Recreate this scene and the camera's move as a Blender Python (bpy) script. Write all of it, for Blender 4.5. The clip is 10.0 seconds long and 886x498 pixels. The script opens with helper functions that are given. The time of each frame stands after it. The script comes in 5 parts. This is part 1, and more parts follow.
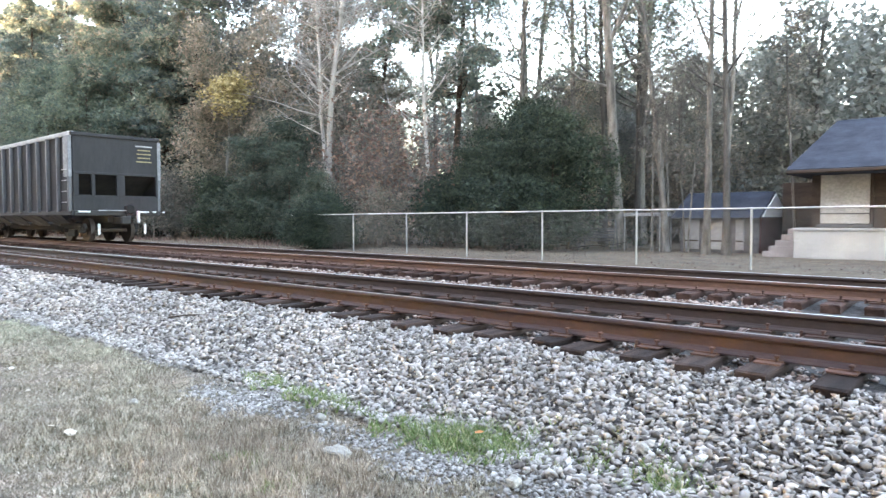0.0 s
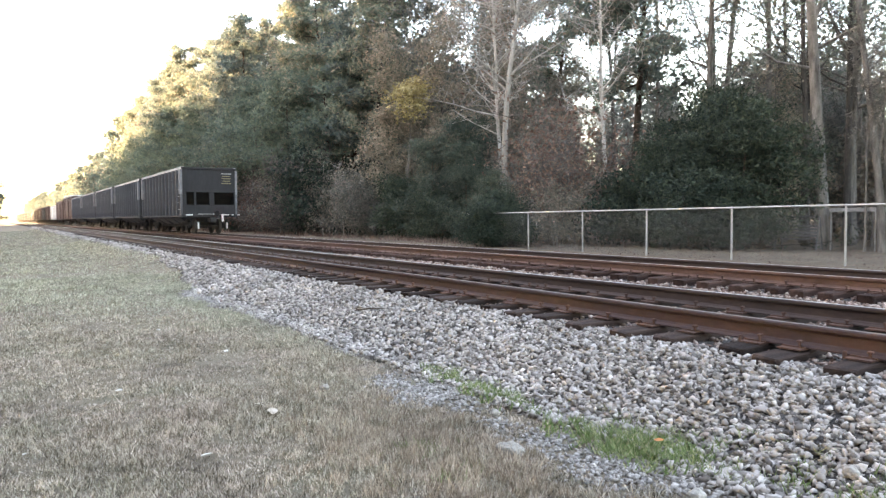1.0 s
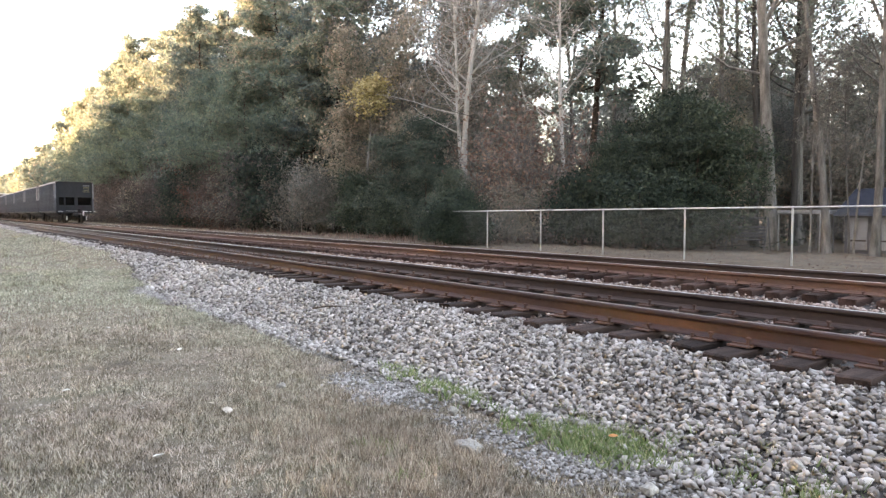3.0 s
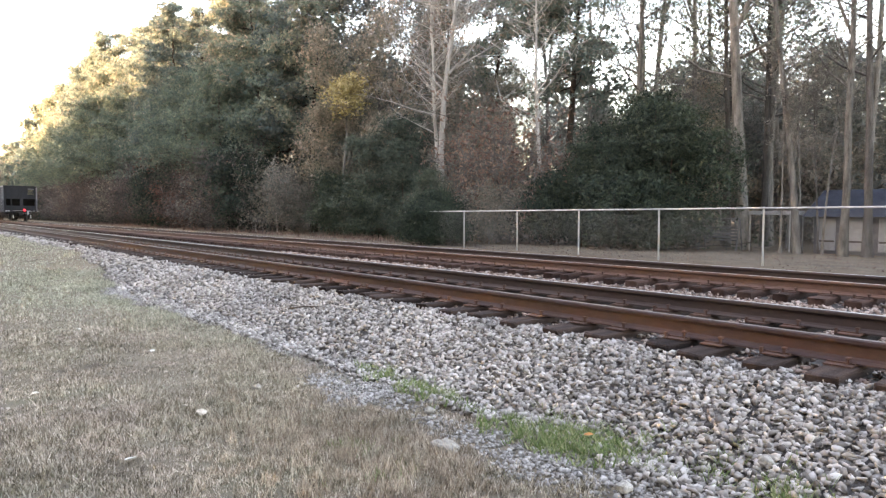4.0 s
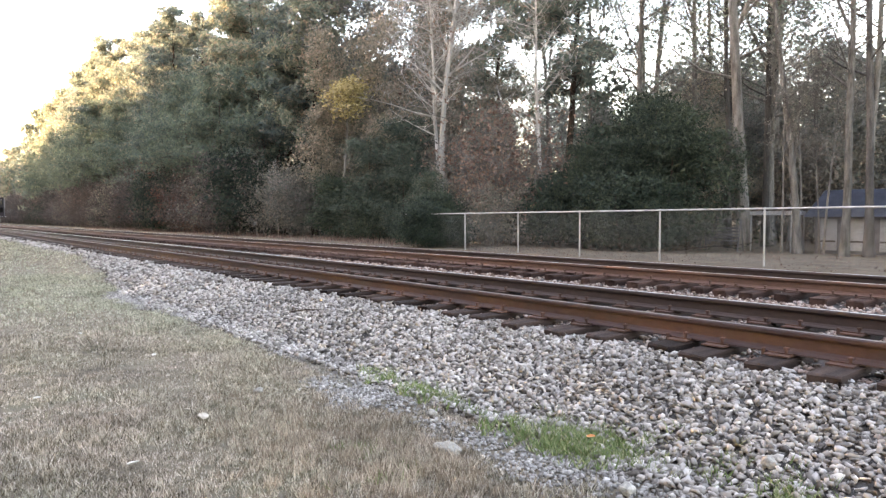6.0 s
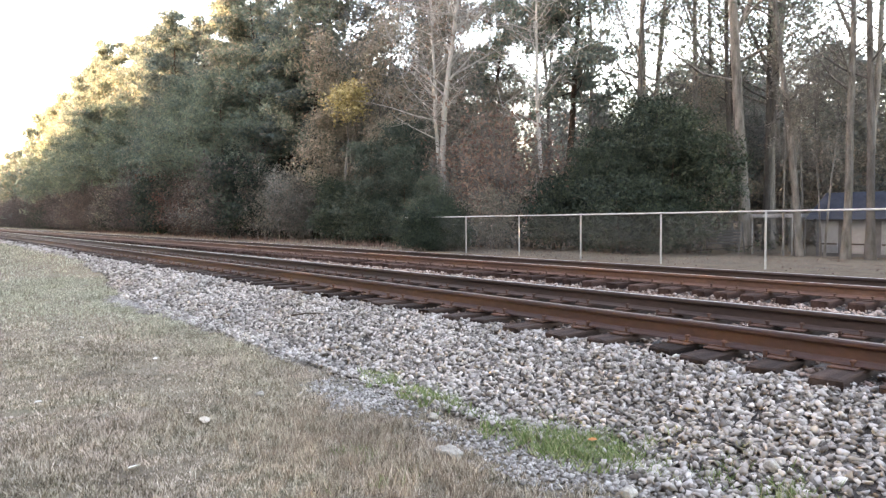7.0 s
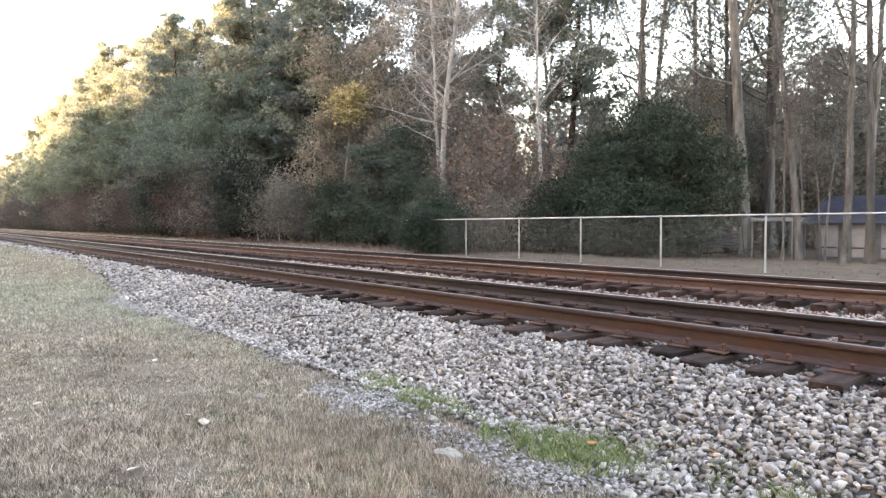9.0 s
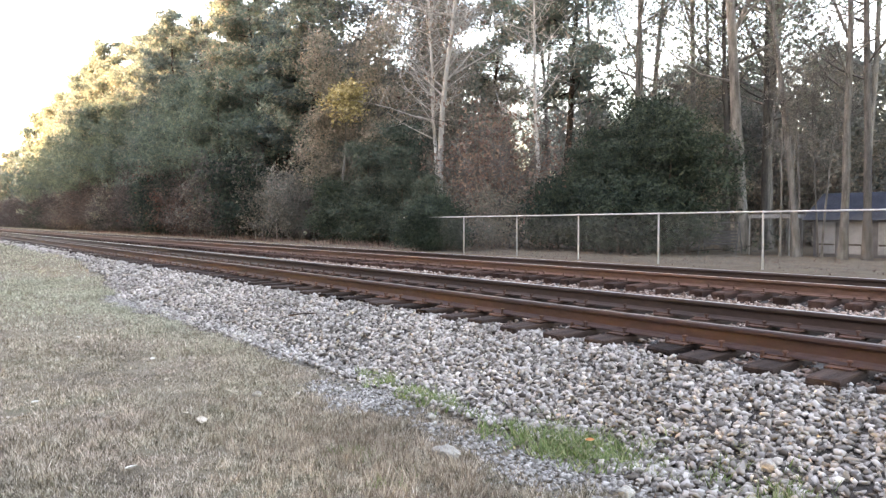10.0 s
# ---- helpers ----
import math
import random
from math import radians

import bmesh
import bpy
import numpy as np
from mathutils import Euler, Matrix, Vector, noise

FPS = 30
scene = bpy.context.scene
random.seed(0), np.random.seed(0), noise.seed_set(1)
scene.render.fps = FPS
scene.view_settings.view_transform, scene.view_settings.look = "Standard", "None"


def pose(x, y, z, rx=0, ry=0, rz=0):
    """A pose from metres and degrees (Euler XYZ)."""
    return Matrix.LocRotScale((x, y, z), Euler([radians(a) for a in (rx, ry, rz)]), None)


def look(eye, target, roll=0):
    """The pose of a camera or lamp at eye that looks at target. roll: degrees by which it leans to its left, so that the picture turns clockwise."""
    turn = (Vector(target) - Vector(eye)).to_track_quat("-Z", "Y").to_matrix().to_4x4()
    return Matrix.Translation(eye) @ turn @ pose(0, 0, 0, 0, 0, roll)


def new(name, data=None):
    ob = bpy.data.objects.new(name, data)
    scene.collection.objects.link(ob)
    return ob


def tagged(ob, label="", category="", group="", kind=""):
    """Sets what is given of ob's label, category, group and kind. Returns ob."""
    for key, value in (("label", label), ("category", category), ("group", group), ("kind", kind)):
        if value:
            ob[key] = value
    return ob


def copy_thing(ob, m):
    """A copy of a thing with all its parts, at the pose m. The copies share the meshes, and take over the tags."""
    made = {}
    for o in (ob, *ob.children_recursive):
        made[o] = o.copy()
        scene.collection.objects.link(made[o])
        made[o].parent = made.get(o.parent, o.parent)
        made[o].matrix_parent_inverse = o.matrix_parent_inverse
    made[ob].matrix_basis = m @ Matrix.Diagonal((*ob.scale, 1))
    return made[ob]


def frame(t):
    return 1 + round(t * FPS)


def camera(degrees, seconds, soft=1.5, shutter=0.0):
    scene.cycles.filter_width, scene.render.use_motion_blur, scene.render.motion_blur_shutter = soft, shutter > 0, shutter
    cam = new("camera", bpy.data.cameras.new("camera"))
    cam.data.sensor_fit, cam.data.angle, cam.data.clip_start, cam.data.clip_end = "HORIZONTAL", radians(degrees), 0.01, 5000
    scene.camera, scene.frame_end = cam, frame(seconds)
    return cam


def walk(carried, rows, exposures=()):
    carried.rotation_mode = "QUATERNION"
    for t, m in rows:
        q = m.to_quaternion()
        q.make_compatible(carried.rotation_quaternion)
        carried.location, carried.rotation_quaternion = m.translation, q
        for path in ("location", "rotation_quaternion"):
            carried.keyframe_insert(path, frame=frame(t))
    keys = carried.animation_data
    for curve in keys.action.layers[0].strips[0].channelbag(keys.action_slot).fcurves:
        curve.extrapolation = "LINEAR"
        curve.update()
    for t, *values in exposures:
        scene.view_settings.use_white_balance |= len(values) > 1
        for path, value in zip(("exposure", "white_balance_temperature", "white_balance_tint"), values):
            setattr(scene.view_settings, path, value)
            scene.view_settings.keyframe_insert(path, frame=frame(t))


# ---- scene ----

# World: x across the tracks, y along them (the way the train leaves), z up; the mown verge is z = 0.
import itertools
import colorsys

HEAD = 0.61          # rail head
TIE_TOP = 0.415
TRACKS = (6.255, 11.05)
EYE = (0.0, 0.0, 1.5)

cam = camera(67.2, 10.0, soft=1.35, shutter=0.15)
PATH = [
    (0.0, -48.68, -2.54, -0.04), (0.1, -47.2, -2.75, 0.05), (0.3, -44.2, -2.84, 0.12), (0.4, -42.7, -2.86, 0.15),
    (0.5, -41.85, -2.86, 0.19), (0.6, -40.3, -2.85, 0.22), (0.7, -38.2, -2.8, 0.25), (0.8, -35.9, -2.74, 0.28), (1.0, -33.75, -2.66, 0.34), (1.2, -32.57, -2.82, 0.33),
    (1.5, -32.37, -2.86, 0.31), (2.0, -34.29, -2.49, 0.12), (2.5, -35.94, -2.67, -0.12),
    (4.0, -39.21, -2.82, -0.37), (4.5, -39.76, -2.86, -0.45), (5.0, -40.16, -2.93, -0.47),
    (5.5, -39.41, -2.88, -0.14), (7.0, -39.05, -2.34, 0.07), (7.5, -39.23, -2.56, -0.01),
    (8.0, -39.16, -2.62, 0.04), (8.5, -39.09, -2.12, -0.05), (9.0, -39.05, -2.12, -0.10),
    (9.5, -39.09, -2.14, -0.10), (10.0, -39.24, -2.33, 0.0),
]
walk(cam, [(t, pose(*EYE, 90 + pitch, roll, yaw)) for t, yaw, pitch, roll in PATH],
     exposures=[(0.0, 4.58, 7400, 19), (0.5, 4.32, 7700, 21), (1.0, 4.15, 7950, 22), (1.5, 3.87, 8150, 23), (2.5, 3.98, 8250, 25),
                (4.0, 4.1, 8300, 26), (10.0, 4.24, 8300, 26)])

# ---- light: low sun behind the near-side trees, wide bright sky ----
SUN_EL, SUN_AZ = radians(9.5), radians(-62)      # azimuth from +y, clockwise
world = bpy.data.worlds.new("sky")
scene.world = world
world.use_nodes = True
wn = world.node_tree.nodes
sky = wn.new("ShaderNodeTexSky")
sky.sky_type = "NISHITA"
sky.sun_disc = False
sky.sun_elevation = SUN_EL
sky.sun_rotation = SUN_AZ
sky.air_density, sky.dust_density, sky.ozone_density = 1.0, 2.0, 1.0
wn["Background"].inputs["Strength"].default_value = 0.15
world.node_tree.links.new(sky.outputs["Color"], wn["Background"].inputs["Color"])
sun_data = bpy.data.lights.new("sun", "SUN")
sun_data.energy, sun_data.angle, sun_data.color = 4.7, radians(0.6), (1.0, 0.8, 0.55)
sun = new("sun", sun_data)
sd = Vector((math.sin(SUN_AZ) * math.cos(SUN_EL), math.cos(SUN_AZ) * math.cos(SUN_EL), math.sin(SUN_EL)))
sun.matrix_world = look(sd * 200, (0, 0, 0))


# ---- materials ----
def material(name, rough=0.9, metal=0.0):
    m = bpy.data.materials.new(name)
    m.use_nodes = True
    b = m.node_tree.nodes["Principled BSDF"]
    b.inputs["Roughness"].default_value = rough
    b.inputs["Metallic"].default_value = metal
    return m, m.node_tree, b


def ramp_from(nt, socket, stops):
    r = nt.nodes.new("ShaderNodeValToRGB")
    els = r.color_ramp.elements
    while len(els) < len(stops):
        els.new(0.5)
    for e, (p, c) in zip(els, stops):
        e.position, e.color = p, (*c, 1)
    nt.links.new(socket, r.inputs["Fac"])
    return r.outputs["Color"]


def noise_of(nt, scale, detail=4.0, rough=0.6, stretch=None, coord="Object"):
    tc = nt.nodes.new("ShaderNodeTexCoord")
    n = nt.nodes.new("ShaderNodeTexNoise")
    n.inputs["Scale"].default_value, n.inputs["Detail"].default_value = scale, detail
    n.inputs["Roughness"].default_value = rough
    src = tc.outputs[coord]
    if stretch:
        mp = nt.nodes.new("ShaderNodeMapping")
        mp.inputs["Scale"].default_value = stretch
        nt.links.new(src, mp.inputs["Vector"])
        src = mp.outputs["Vector"]
    nt.links.new(src, n.inputs["Vector"])
    return n.outputs["Fac"]


def mixed(nt, fac, a, b, mode="MIX"):
    m = nt.nodes.new("ShaderNodeMix")
    m.data_type, m.blend_type = "RGBA", mode
    for s, v in ((m.inputs[0], fac), (m.inputs[6], a), (m.inputs[7], b)):
        if isinstance(v, (int, float)):
            s.default_value = v
        elif isinstance(v, tuple):
            s.default_value = (*v, 1)
        else:
            nt.links.new(v, s)
    return m.outputs[2]


def bumped(nt, b, height, strength=0.4, dist=0.02):
    n = nt.nodes.new("ShaderNodeBump")
    n.inputs["Strength"].default_value, n.inputs["Distance"].default_value = strength, dist
    nt.links.new(height, n.inputs["Height"])
    nt.links.new(n.outputs["Normal"], b.inputs["Normal"])


def blotchy(name, dark, light, scale=3.0, fine=40.0, rough=0.9, metal=0.0, bump=0.4, dist=0.01, stretch=None, vary=0.0):
    """Two scales of variation between two colours, with fine relief."""
    m, nt, b = material(name, rough, metal)
    if rough > 0.8:
        b.inputs["Specular IOR Level"].default_value = 0.15
    c1 = ramp_from(nt, noise_of(nt, scale, stretch=stretch), [(0.3, dark), (0.7, light)])
    fn = noise_of(nt, fine, 6, 0.7, stretch=stretch)
    c2 = ramp_from(nt, fn, [(0.25, (0.55, 0.55, 0.55)), (0.75, (1.25, 1.25, 1.25))])
    col = mixed(nt, 0.8, c1, c2, "MULTIPLY")
    if vary:
        oi = nt.nodes.new("ShaderNodeObjectInfo")
        v = ramp_from(nt, oi.outputs["Random"], [(0.0, (1 - vary,) * 3), (1.0, (1 + vary,) * 3)])
        col = mixed(nt, 1.0, col, v, "MULTIPLY")
    nt.links.new(col, b.inputs["Base Color"])
    bumped(nt, b, fn, bump, dist)
    return m


def island_mat(name, stops, rough=0.95, patch=None, translucent=0.0, object_vary=0.0, clump=0.0):
    """Each loose piece takes its own colour from the ramp."""
    m, nt, b = material(name, rough)
    g = nt.nodes.new("ShaderNodeNewGeometry")
    col = ramp_from(nt, g.outputs["Random Per Island"], stops)
    n = ramp_from(nt, noise_of(nt, 0.9, 3), [(0.3, (0.7, 0.7, 0.7)), (0.7, (1.2, 1.2, 1.2))])
    col = mixed(nt, 0.8, col, n, "MULTIPLY")
    if patch:
        p = ramp_from(nt, noise_of(nt, 0.7, 4, 0.65), [(0.38, (1.0, 1.0, 1.0)), (0.62, patch)])
        col = mixed(nt, 1.0, col, p, "MULTIPLY")
    if clump:
        k = ramp_from(nt, noise_of(nt, 5.5, 4, 0.7), [(0.34, (1 - clump, 1 - clump * 0.95, 1 - clump)), (0.6, (1.12, 1.1, 1.1))])
        col = mixed(nt, 1.0, col, k, "MULTIPLY")
    if object_vary:
        oi = nt.nodes.new("ShaderNodeObjectInfo")
        v = ramp_from(nt, oi.outputs["Random"], [(0.0, (1 - object_vary, 1 - object_vary * 0.8, 1 - object_vary * 0.6)),
                                                (0.5, (1.0, 1.0, 1.0)), (1.0, (1 + object_vary, 1 + object_vary * 0.7, 1 + object_vary * 0.3))])
        col = mixed(nt, 1.0, col, v, "MULTIPLY")
    nt.links.new(col, b.inputs["Base Color"])
    b.inputs["Specular IOR Level"].default_value = 0.15
    if translucent:
        t = nt.nodes.new("ShaderNodeBsdfTranslucent")
        nt.links.new(col, t.inputs["Color"])
        mx = nt.nodes.new("ShaderNodeMixShader")
        mx.inputs["Fac"].default_value = translucent
        nt.links.new(b.outputs["BSDF"], mx.inputs[1])
        nt.links.new(t.outputs["BSDF"], mx.inputs[2])
        nt.links.new(mx.outputs["Shader"], nt.nodes["Material Output"].inputs["Surface"])
    return m


M_RUST = blotchy("rusted rail steel", (0.038, 0.0215, 0.0205), (0.064, 0.035, 0.032), 1.2, 30, 0.75, 0.15, 0.3, 0.002, (1, 0.35, 1))
M_RUST_WARM = blotchy("orange-rusted rail steel", (0.092, 0.048, 0.035), (0.155, 0.081, 0.058), 1.2, 30, 0.75, 0.15, 0.3, 0.002, (1, 0.35, 1))
M_RUST_DARK = blotchy("dark rail web", (0.038, 0.0255, 0.0225), (0.07, 0.042, 0.035), 1.5, 30, 0.7, 0.2, 0.3, 0.002, (1, 0.35, 1))
M_HEAD = blotchy("worn rail head", (0.5, 0.46, 0.44), (0.62, 0.59, 0.58), 2, 40, 0.35, 0.8, 0.1, 0.001, (1, 0.1, 1))
M_HEAD_DULL = blotchy("lightly rusted rail head", (0.085, 0.06, 0.052), (0.16, 0.122, 0.108), 2, 40, 0.5, 0.3, 0.1, 0.001, (1, 0.1, 1))
M_TIE = blotchy("creosoted weathered wood", (0.014, 0.01, 0.0085), (0.06, 0.039, 0.032), 2.5, 22, 0.9, 0, 0.9, 0.012, (0.25, 3, 3), 0.45)
M_TIE_RUST = blotchy("rust-stained weathered wood", (0.026, 0.015, 0.012), (0.085, 0.047, 0.037), 2.5, 22, 0.9, 0, 0.9, 0.012, (0.25, 3, 3), 0.4)
M_PLATE = blotchy("rusted plate steel", (0.06, 0.032, 0.024), (0.12, 0.055, 0.038), 6, 60, 0.8, 0.1, 0.4, 0.002, None, 0.3)
M_BED = blotchy("crushed stone bed", (0.045, 0.039, 0.036), (0.13, 0.117, 0.108), 9, 26, 0.95, 0, 1.0, 0.05)
M_STONE = island_mat("crushed granite", [(0.0, (0.095, 0.083, 0.075)), (0.3, (0.25, 0.222, 0.2)), (0.7, (0.39, 0.352, 0.32)), (0.97, (0.51, 0.467, 0.428)), (1.0, (0.32, 0.255, 0.22))])
M_FINE = island_mat("pale fine gravel", [(0.0, (0.15, 0.135, 0.122)), (0.5, (0.27, 0.246, 0.225)), (1.0, (0.42, 0.388, 0.358))])
M_STONE_RUST = island_mat("brake-dust stained granite", [(0.0, (0.11, 0.068, 0.054)), (0.5, (0.27, 0.19, 0.157)), (1.0, (0.5, 0.41, 0.36))])
M_GALV = blotchy("galvanised steel", (0.33, 0.33, 0.33), (0.5, 0.5, 0.49), 5, 60, 0.5, 0.6, 0.1, 0.001)
M_WIRE = blotchy("dull galvanised wire", (0.1, 0.1, 0.096), (0.17, 0.17, 0.165), 5, 60, 0.6, 0.4, 0.0, 0.001)
M_BARK = blotchy("grey-brown bark", (0.075, 0.069, 0.062), (0.235, 0.218, 0.196), 2.6, 14, 0.95, 0, 0.8, 0.03, (3, 3, 0.6), 0.25)
M_BARK_GREY = blotchy("dark grey bark", (0.045, 0.041, 0.038), (0.13, 0.12, 0.11), 2.2, 12, 0.95, 0, 0.8, 0.03, (3, 3, 0.6), 0.25)
M_BARK_DARK = blotchy("dark pine bark", (0.035, 0.027, 0.022), (0.1, 0.072, 0.055), 2, 12, 0.95, 0, 0.8, 0.03, (3, 3, 0.6), 0.25)
M_BARK_PALE = blotchy("pale mottled bark", (0.28, 0.265, 0.24), (0.5, 0.48, 0.45), 1.3, 9, 0.9, 0, 0.4, 0.01, (2, 2, 0.7), 0.2)
M_NEEDLE = island_mat("pine needles", [(0.0, (0.1, 0.13, 0.116)), (0.5, (0.158, 0.196, 0.164)), (0.85, (0.233, 0.243, 0.195)), (1.0, (0.305, 0.252, 0.205))], translucent=0.35, object_vary=0.3)
M_OLIVE = island_mat("olive autumn leaves", [(0.0, (0.135, 0.142, 0.126)), (0.5, (0.22, 0.215, 0.188)), (0.85, (0.285, 0.26, 0.222)), (1.0, (0.34, 0.265, 0.23))], translucent=0.35, object_vary=0.3)
M_TUFT = island_mat("small grey-green leaves", [(0.0, (0.1, 0.122, 0.1)), (0.5, (0.165, 0.187, 0.152)), (0.85, (0.225, 0.235, 0.19)), (1.0, (0.27, 0.245, 0.2))], translucent=0.4, object_vary=0.15)
M_BOUGH = island_mat("deep green pine needles", [(0.0, (0.078, 0.115, 0.098)), (0.5, (0.122, 0.165, 0.135)), (0.85, (0.165, 0.2, 0.152)), (1.0, (0.22, 0.207, 0.165))], translucent=0.35, object_vary=0.25)
M_TURF = island_mat("greyish green turf blades", [(0.0, (0.11, 0.1, 0.072)), (0.3, (0.27, 0.255, 0.19)), (0.7, (0.5, 0.472, 0.375)), (1.0, (0.7, 0.665, 0.555))], patch=(0.92, 0.95, 0.9), translucent=0.3, clump=0.3)
# distance haze is mixed into this paler, greyer leaf colour
M_HAZE_LEAF = island_mat("foliage paled grey-brown like haze", [(0.0, (0.14, 0.145, 0.127)), (0.5, (0.215, 0.218, 0.19)), (1.0, (0.3, 0.292, 0.252))], translucent=0.35, object_vary=0.2)
M_EVER = island_mat("dark evergreen leaves", [(0.0, (0.019, 0.031, 0.024)), (0.5, (0.038, 0.057, 0.043)), (1.0, (0.074, 0.092, 0.06))], rough=0.6, translucent=0.2, object_vary=0.2)
M_HOLLY = island_mat("mid-green evergreen leaves", [(0.0, (0.038, 0.056, 0.046)), (0.5, (0.07, 0.094, 0.074)), (1.0, (0.12, 0.135, 0.096))], rough=0.6, translucent=0.25, object_vary=0.25)
M_BROWN = island_mat("dry brown leaves", [(0.0, (0.13, 0.085, 0.07)), (0.5, (0.21, 0.145, 0.12)), (1.0, (0.3, 0.22, 0.185))], translucent=0.35, object_vary=0.25)
# twig colour darkened to include the deep shade under the wood's edge
M_THICKET = island_mat("winter twigs and leaves in shade purple-brown", [(0.0, (0.06, 0.052, 0.053)), (0.5, (0.1, 0.086, 0.084)), (0.9, (0.145, 0.122, 0.112)), (1.0, (0.2, 0.135, 0.11))], translucent=0.25, object_vary=0.25)
M_RUSSET = island_mat("red-brown autumn leaves", [(0.0, (0.1, 0.05, 0.042)), (0.5, (0.165, 0.085, 0.067)), (1.0, (0.24, 0.14, 0.11))], translucent=0.35)
# low sun put into the leaf colour: the tree itself stands in shade
M_GOLD = island_mat("leaves coloured sunlit gold", [(0.0, (0.26, 0.21, 0.1)), (0.5, (0.42, 0.35, 0.17)), (1.0, (0.58, 0.5, 0.28))], translucent=0.4)
M_BLADE = island_mat("dormant grass blades", [(0.0, (0.08, 0.062, 0.045)), (0.22, (0.18, 0.145, 0.105)), (0.42, (0.385, 0.305, 0.245)), (0.75, (0.63, 0.515, 0.43)), (0.97, (0.83, 0.71, 0.625)), (1.0, (0.26, 0.26, 0.15))], patch=(0.84, 0.9, 0.84), translucent=0.3, clump=0.42)
M_COARSE = island_mat("coarse dead grass", [(0.0, (0.15, 0.11, 0.085)), (0.4, (0.32, 0.25, 0.19)), (0.8, (0.52, 0.425, 0.33)), (1.0, (0.7, 0.6, 0.49))], translucent=0.3, clump=0.3)
M_WEED = island_mat("green weeds", [(0.0, (0.12, 0.16, 0.055)), (0.5, (0.17, 0.228, 0.098)), (0.8, (0.27, 0.3, 0.15)), (1.0, (0.44, 0.39, 0.24))], translucent=0.35)
M_CAR = blotchy("sooty black car paint", (0.0125, 0.0122, 0.0135), (0.03, 0.029, 0.0315), 0.8, 9, 0.8, 0.0, 0.2, 0.004, (1, 1, 0.3))
# ribs lighter than the sheets: the sky's highlight is in their colour
M_RIB = blotchy("grey rib steel with painted sky highlight", (0.06, 0.063, 0.072), (0.165, 0.168, 0.183), 1.2, 9, 0.6, 0.0, 0.2, 0.004, (1, 1, 0.3))
M_BAY = blotchy("light grey hopper steel", (0.09, 0.09, 0.09), (0.22, 0.215, 0.21), 2, 12, 0.8, 0.0, 0.2, 0.004)
M_CORNER = blotchy("light grey corner plate steel", (0.12, 0.122, 0.132), (0.27, 0.272, 0.285), 1.4, 10, 0.65, 0.0, 0.2, 0.004)
M_CAR_IN = blotchy("dark underframe steel", (0.012, 0.012, 0.013), (0.035, 0.032, 0.03), 2, 20, 0.8, 0.0, 0.2, 0.004)
# bright colour carries the rim's highlight; small end fittings share it
M_CAR_RIM = blotchy("pale car steel with painted highlight", (0.26, 0.26, 0.26), (0.46, 0.46, 0.45), 1, 12, 0.6, 0.1, 0.2, 0.004)
M_CAR_RED = blotchy("oxide red car paint", (0.05, 0.025, 0.021), (0.095, 0.048, 0.039), 0.7, 9, 0.65, 0.0, 0.2, 0.004, (1, 1, 0.3))
M_WHITE = blotchy("dusty white paint", (0.55, 0.55, 0.53), (0.74, 0.74, 0.72), 1.2, 14, 0.6, 0.0, 0.1, 0.004)
M_DOOR = blotchy("greyed off-white paint", (0.29, 0.29, 0.29), (0.41, 0.41, 0.405), 1.2, 14, 0.7, 0.0, 0.1, 0.004)
M_YELLOW = blotchy("faded yellow stencil", (0.16, 0.13, 0.07), (0.3, 0.25, 0.13), 14, 40, 0.7)
M_LAMP, _nt, _b = material("red marker lens", 0.3)
_b.inputs["Base Color"].default_value = (0.5, 0.02, 0.02, 1)
_b.inputs["Emission Color"].default_value = (1.0, 0.03, 0.05, 1)
_b.inputs["Emission Strength"].default_value = 0.3
M_WHEEL = blotchy("brown wheel steel", (0.03, 0.024, 0.02), (0.07, 0.055, 0.045), 3, 30, 0.6, 0.3, 0.2, 0.003)
M_ROOF = blotchy("slate-blue shingles", (0.02, 0.025, 0.037), (0.045, 0.054, 0.074), 1.5, 22, 0.85, 0.0, 0.6, 0.01)
M_SIDING = blotchy("dark brown siding", (0.035, 0.028, 0.024), (0.075, 0.058, 0.05), 1.0, 14, 0.85, 0.0, 0.3, 0.008, (1, 1, 4))
M_MAROON = blotchy("dark maroon boards", (0.05, 0.022, 0.024), (0.09, 0.042, 0.044), 1.0, 14, 0.85, 0.0, 0.3, 0.008, (1, 1, 4))
M_STEP = blotchy("worn pinkish grey paint", (0.2, 0.175, 0.175), (0.3, 0.27, 0.27), 1.2, 14, 0.8, 0.0, 0.1, 0.004)
M_GREY = blotchy("weathered grey boards", (0.07, 0.07, 0.075), (0.14, 0.14, 0.145), 1.0, 14, 0.85, 0.0, 0.3, 0.008, (1, 1, 4))
M_PANEL = blotchy("weathered pale grey boards", (0.19, 0.194, 0.205), (0.28, 0.285, 0.295), 1.2, 14, 0.75, 0.0, 0.1, 0.004)
M_PAPER = blotchy("bleached scrap", (0.6, 0.57, 0.5), (0.78, 0.75, 0.68), 8, 60, 0.85)
M_LEAFTAN = blotchy("curled tan leaf", (0.34, 0.28, 0.215), (0.54, 0.47, 0.39), 9, 60, 0.85)
M_ORANGE = blotchy("orange leaf", (0.4, 0.14, 0.04), (0.6, 0.26, 0.09), 9, 60, 0.8)
M_ROCK = blotchy("lichened limestone", (0.24, 0.22, 0.19), (0.4, 0.37, 0.33), 7, 40, 0.9, 0, 0.7, 0.01)


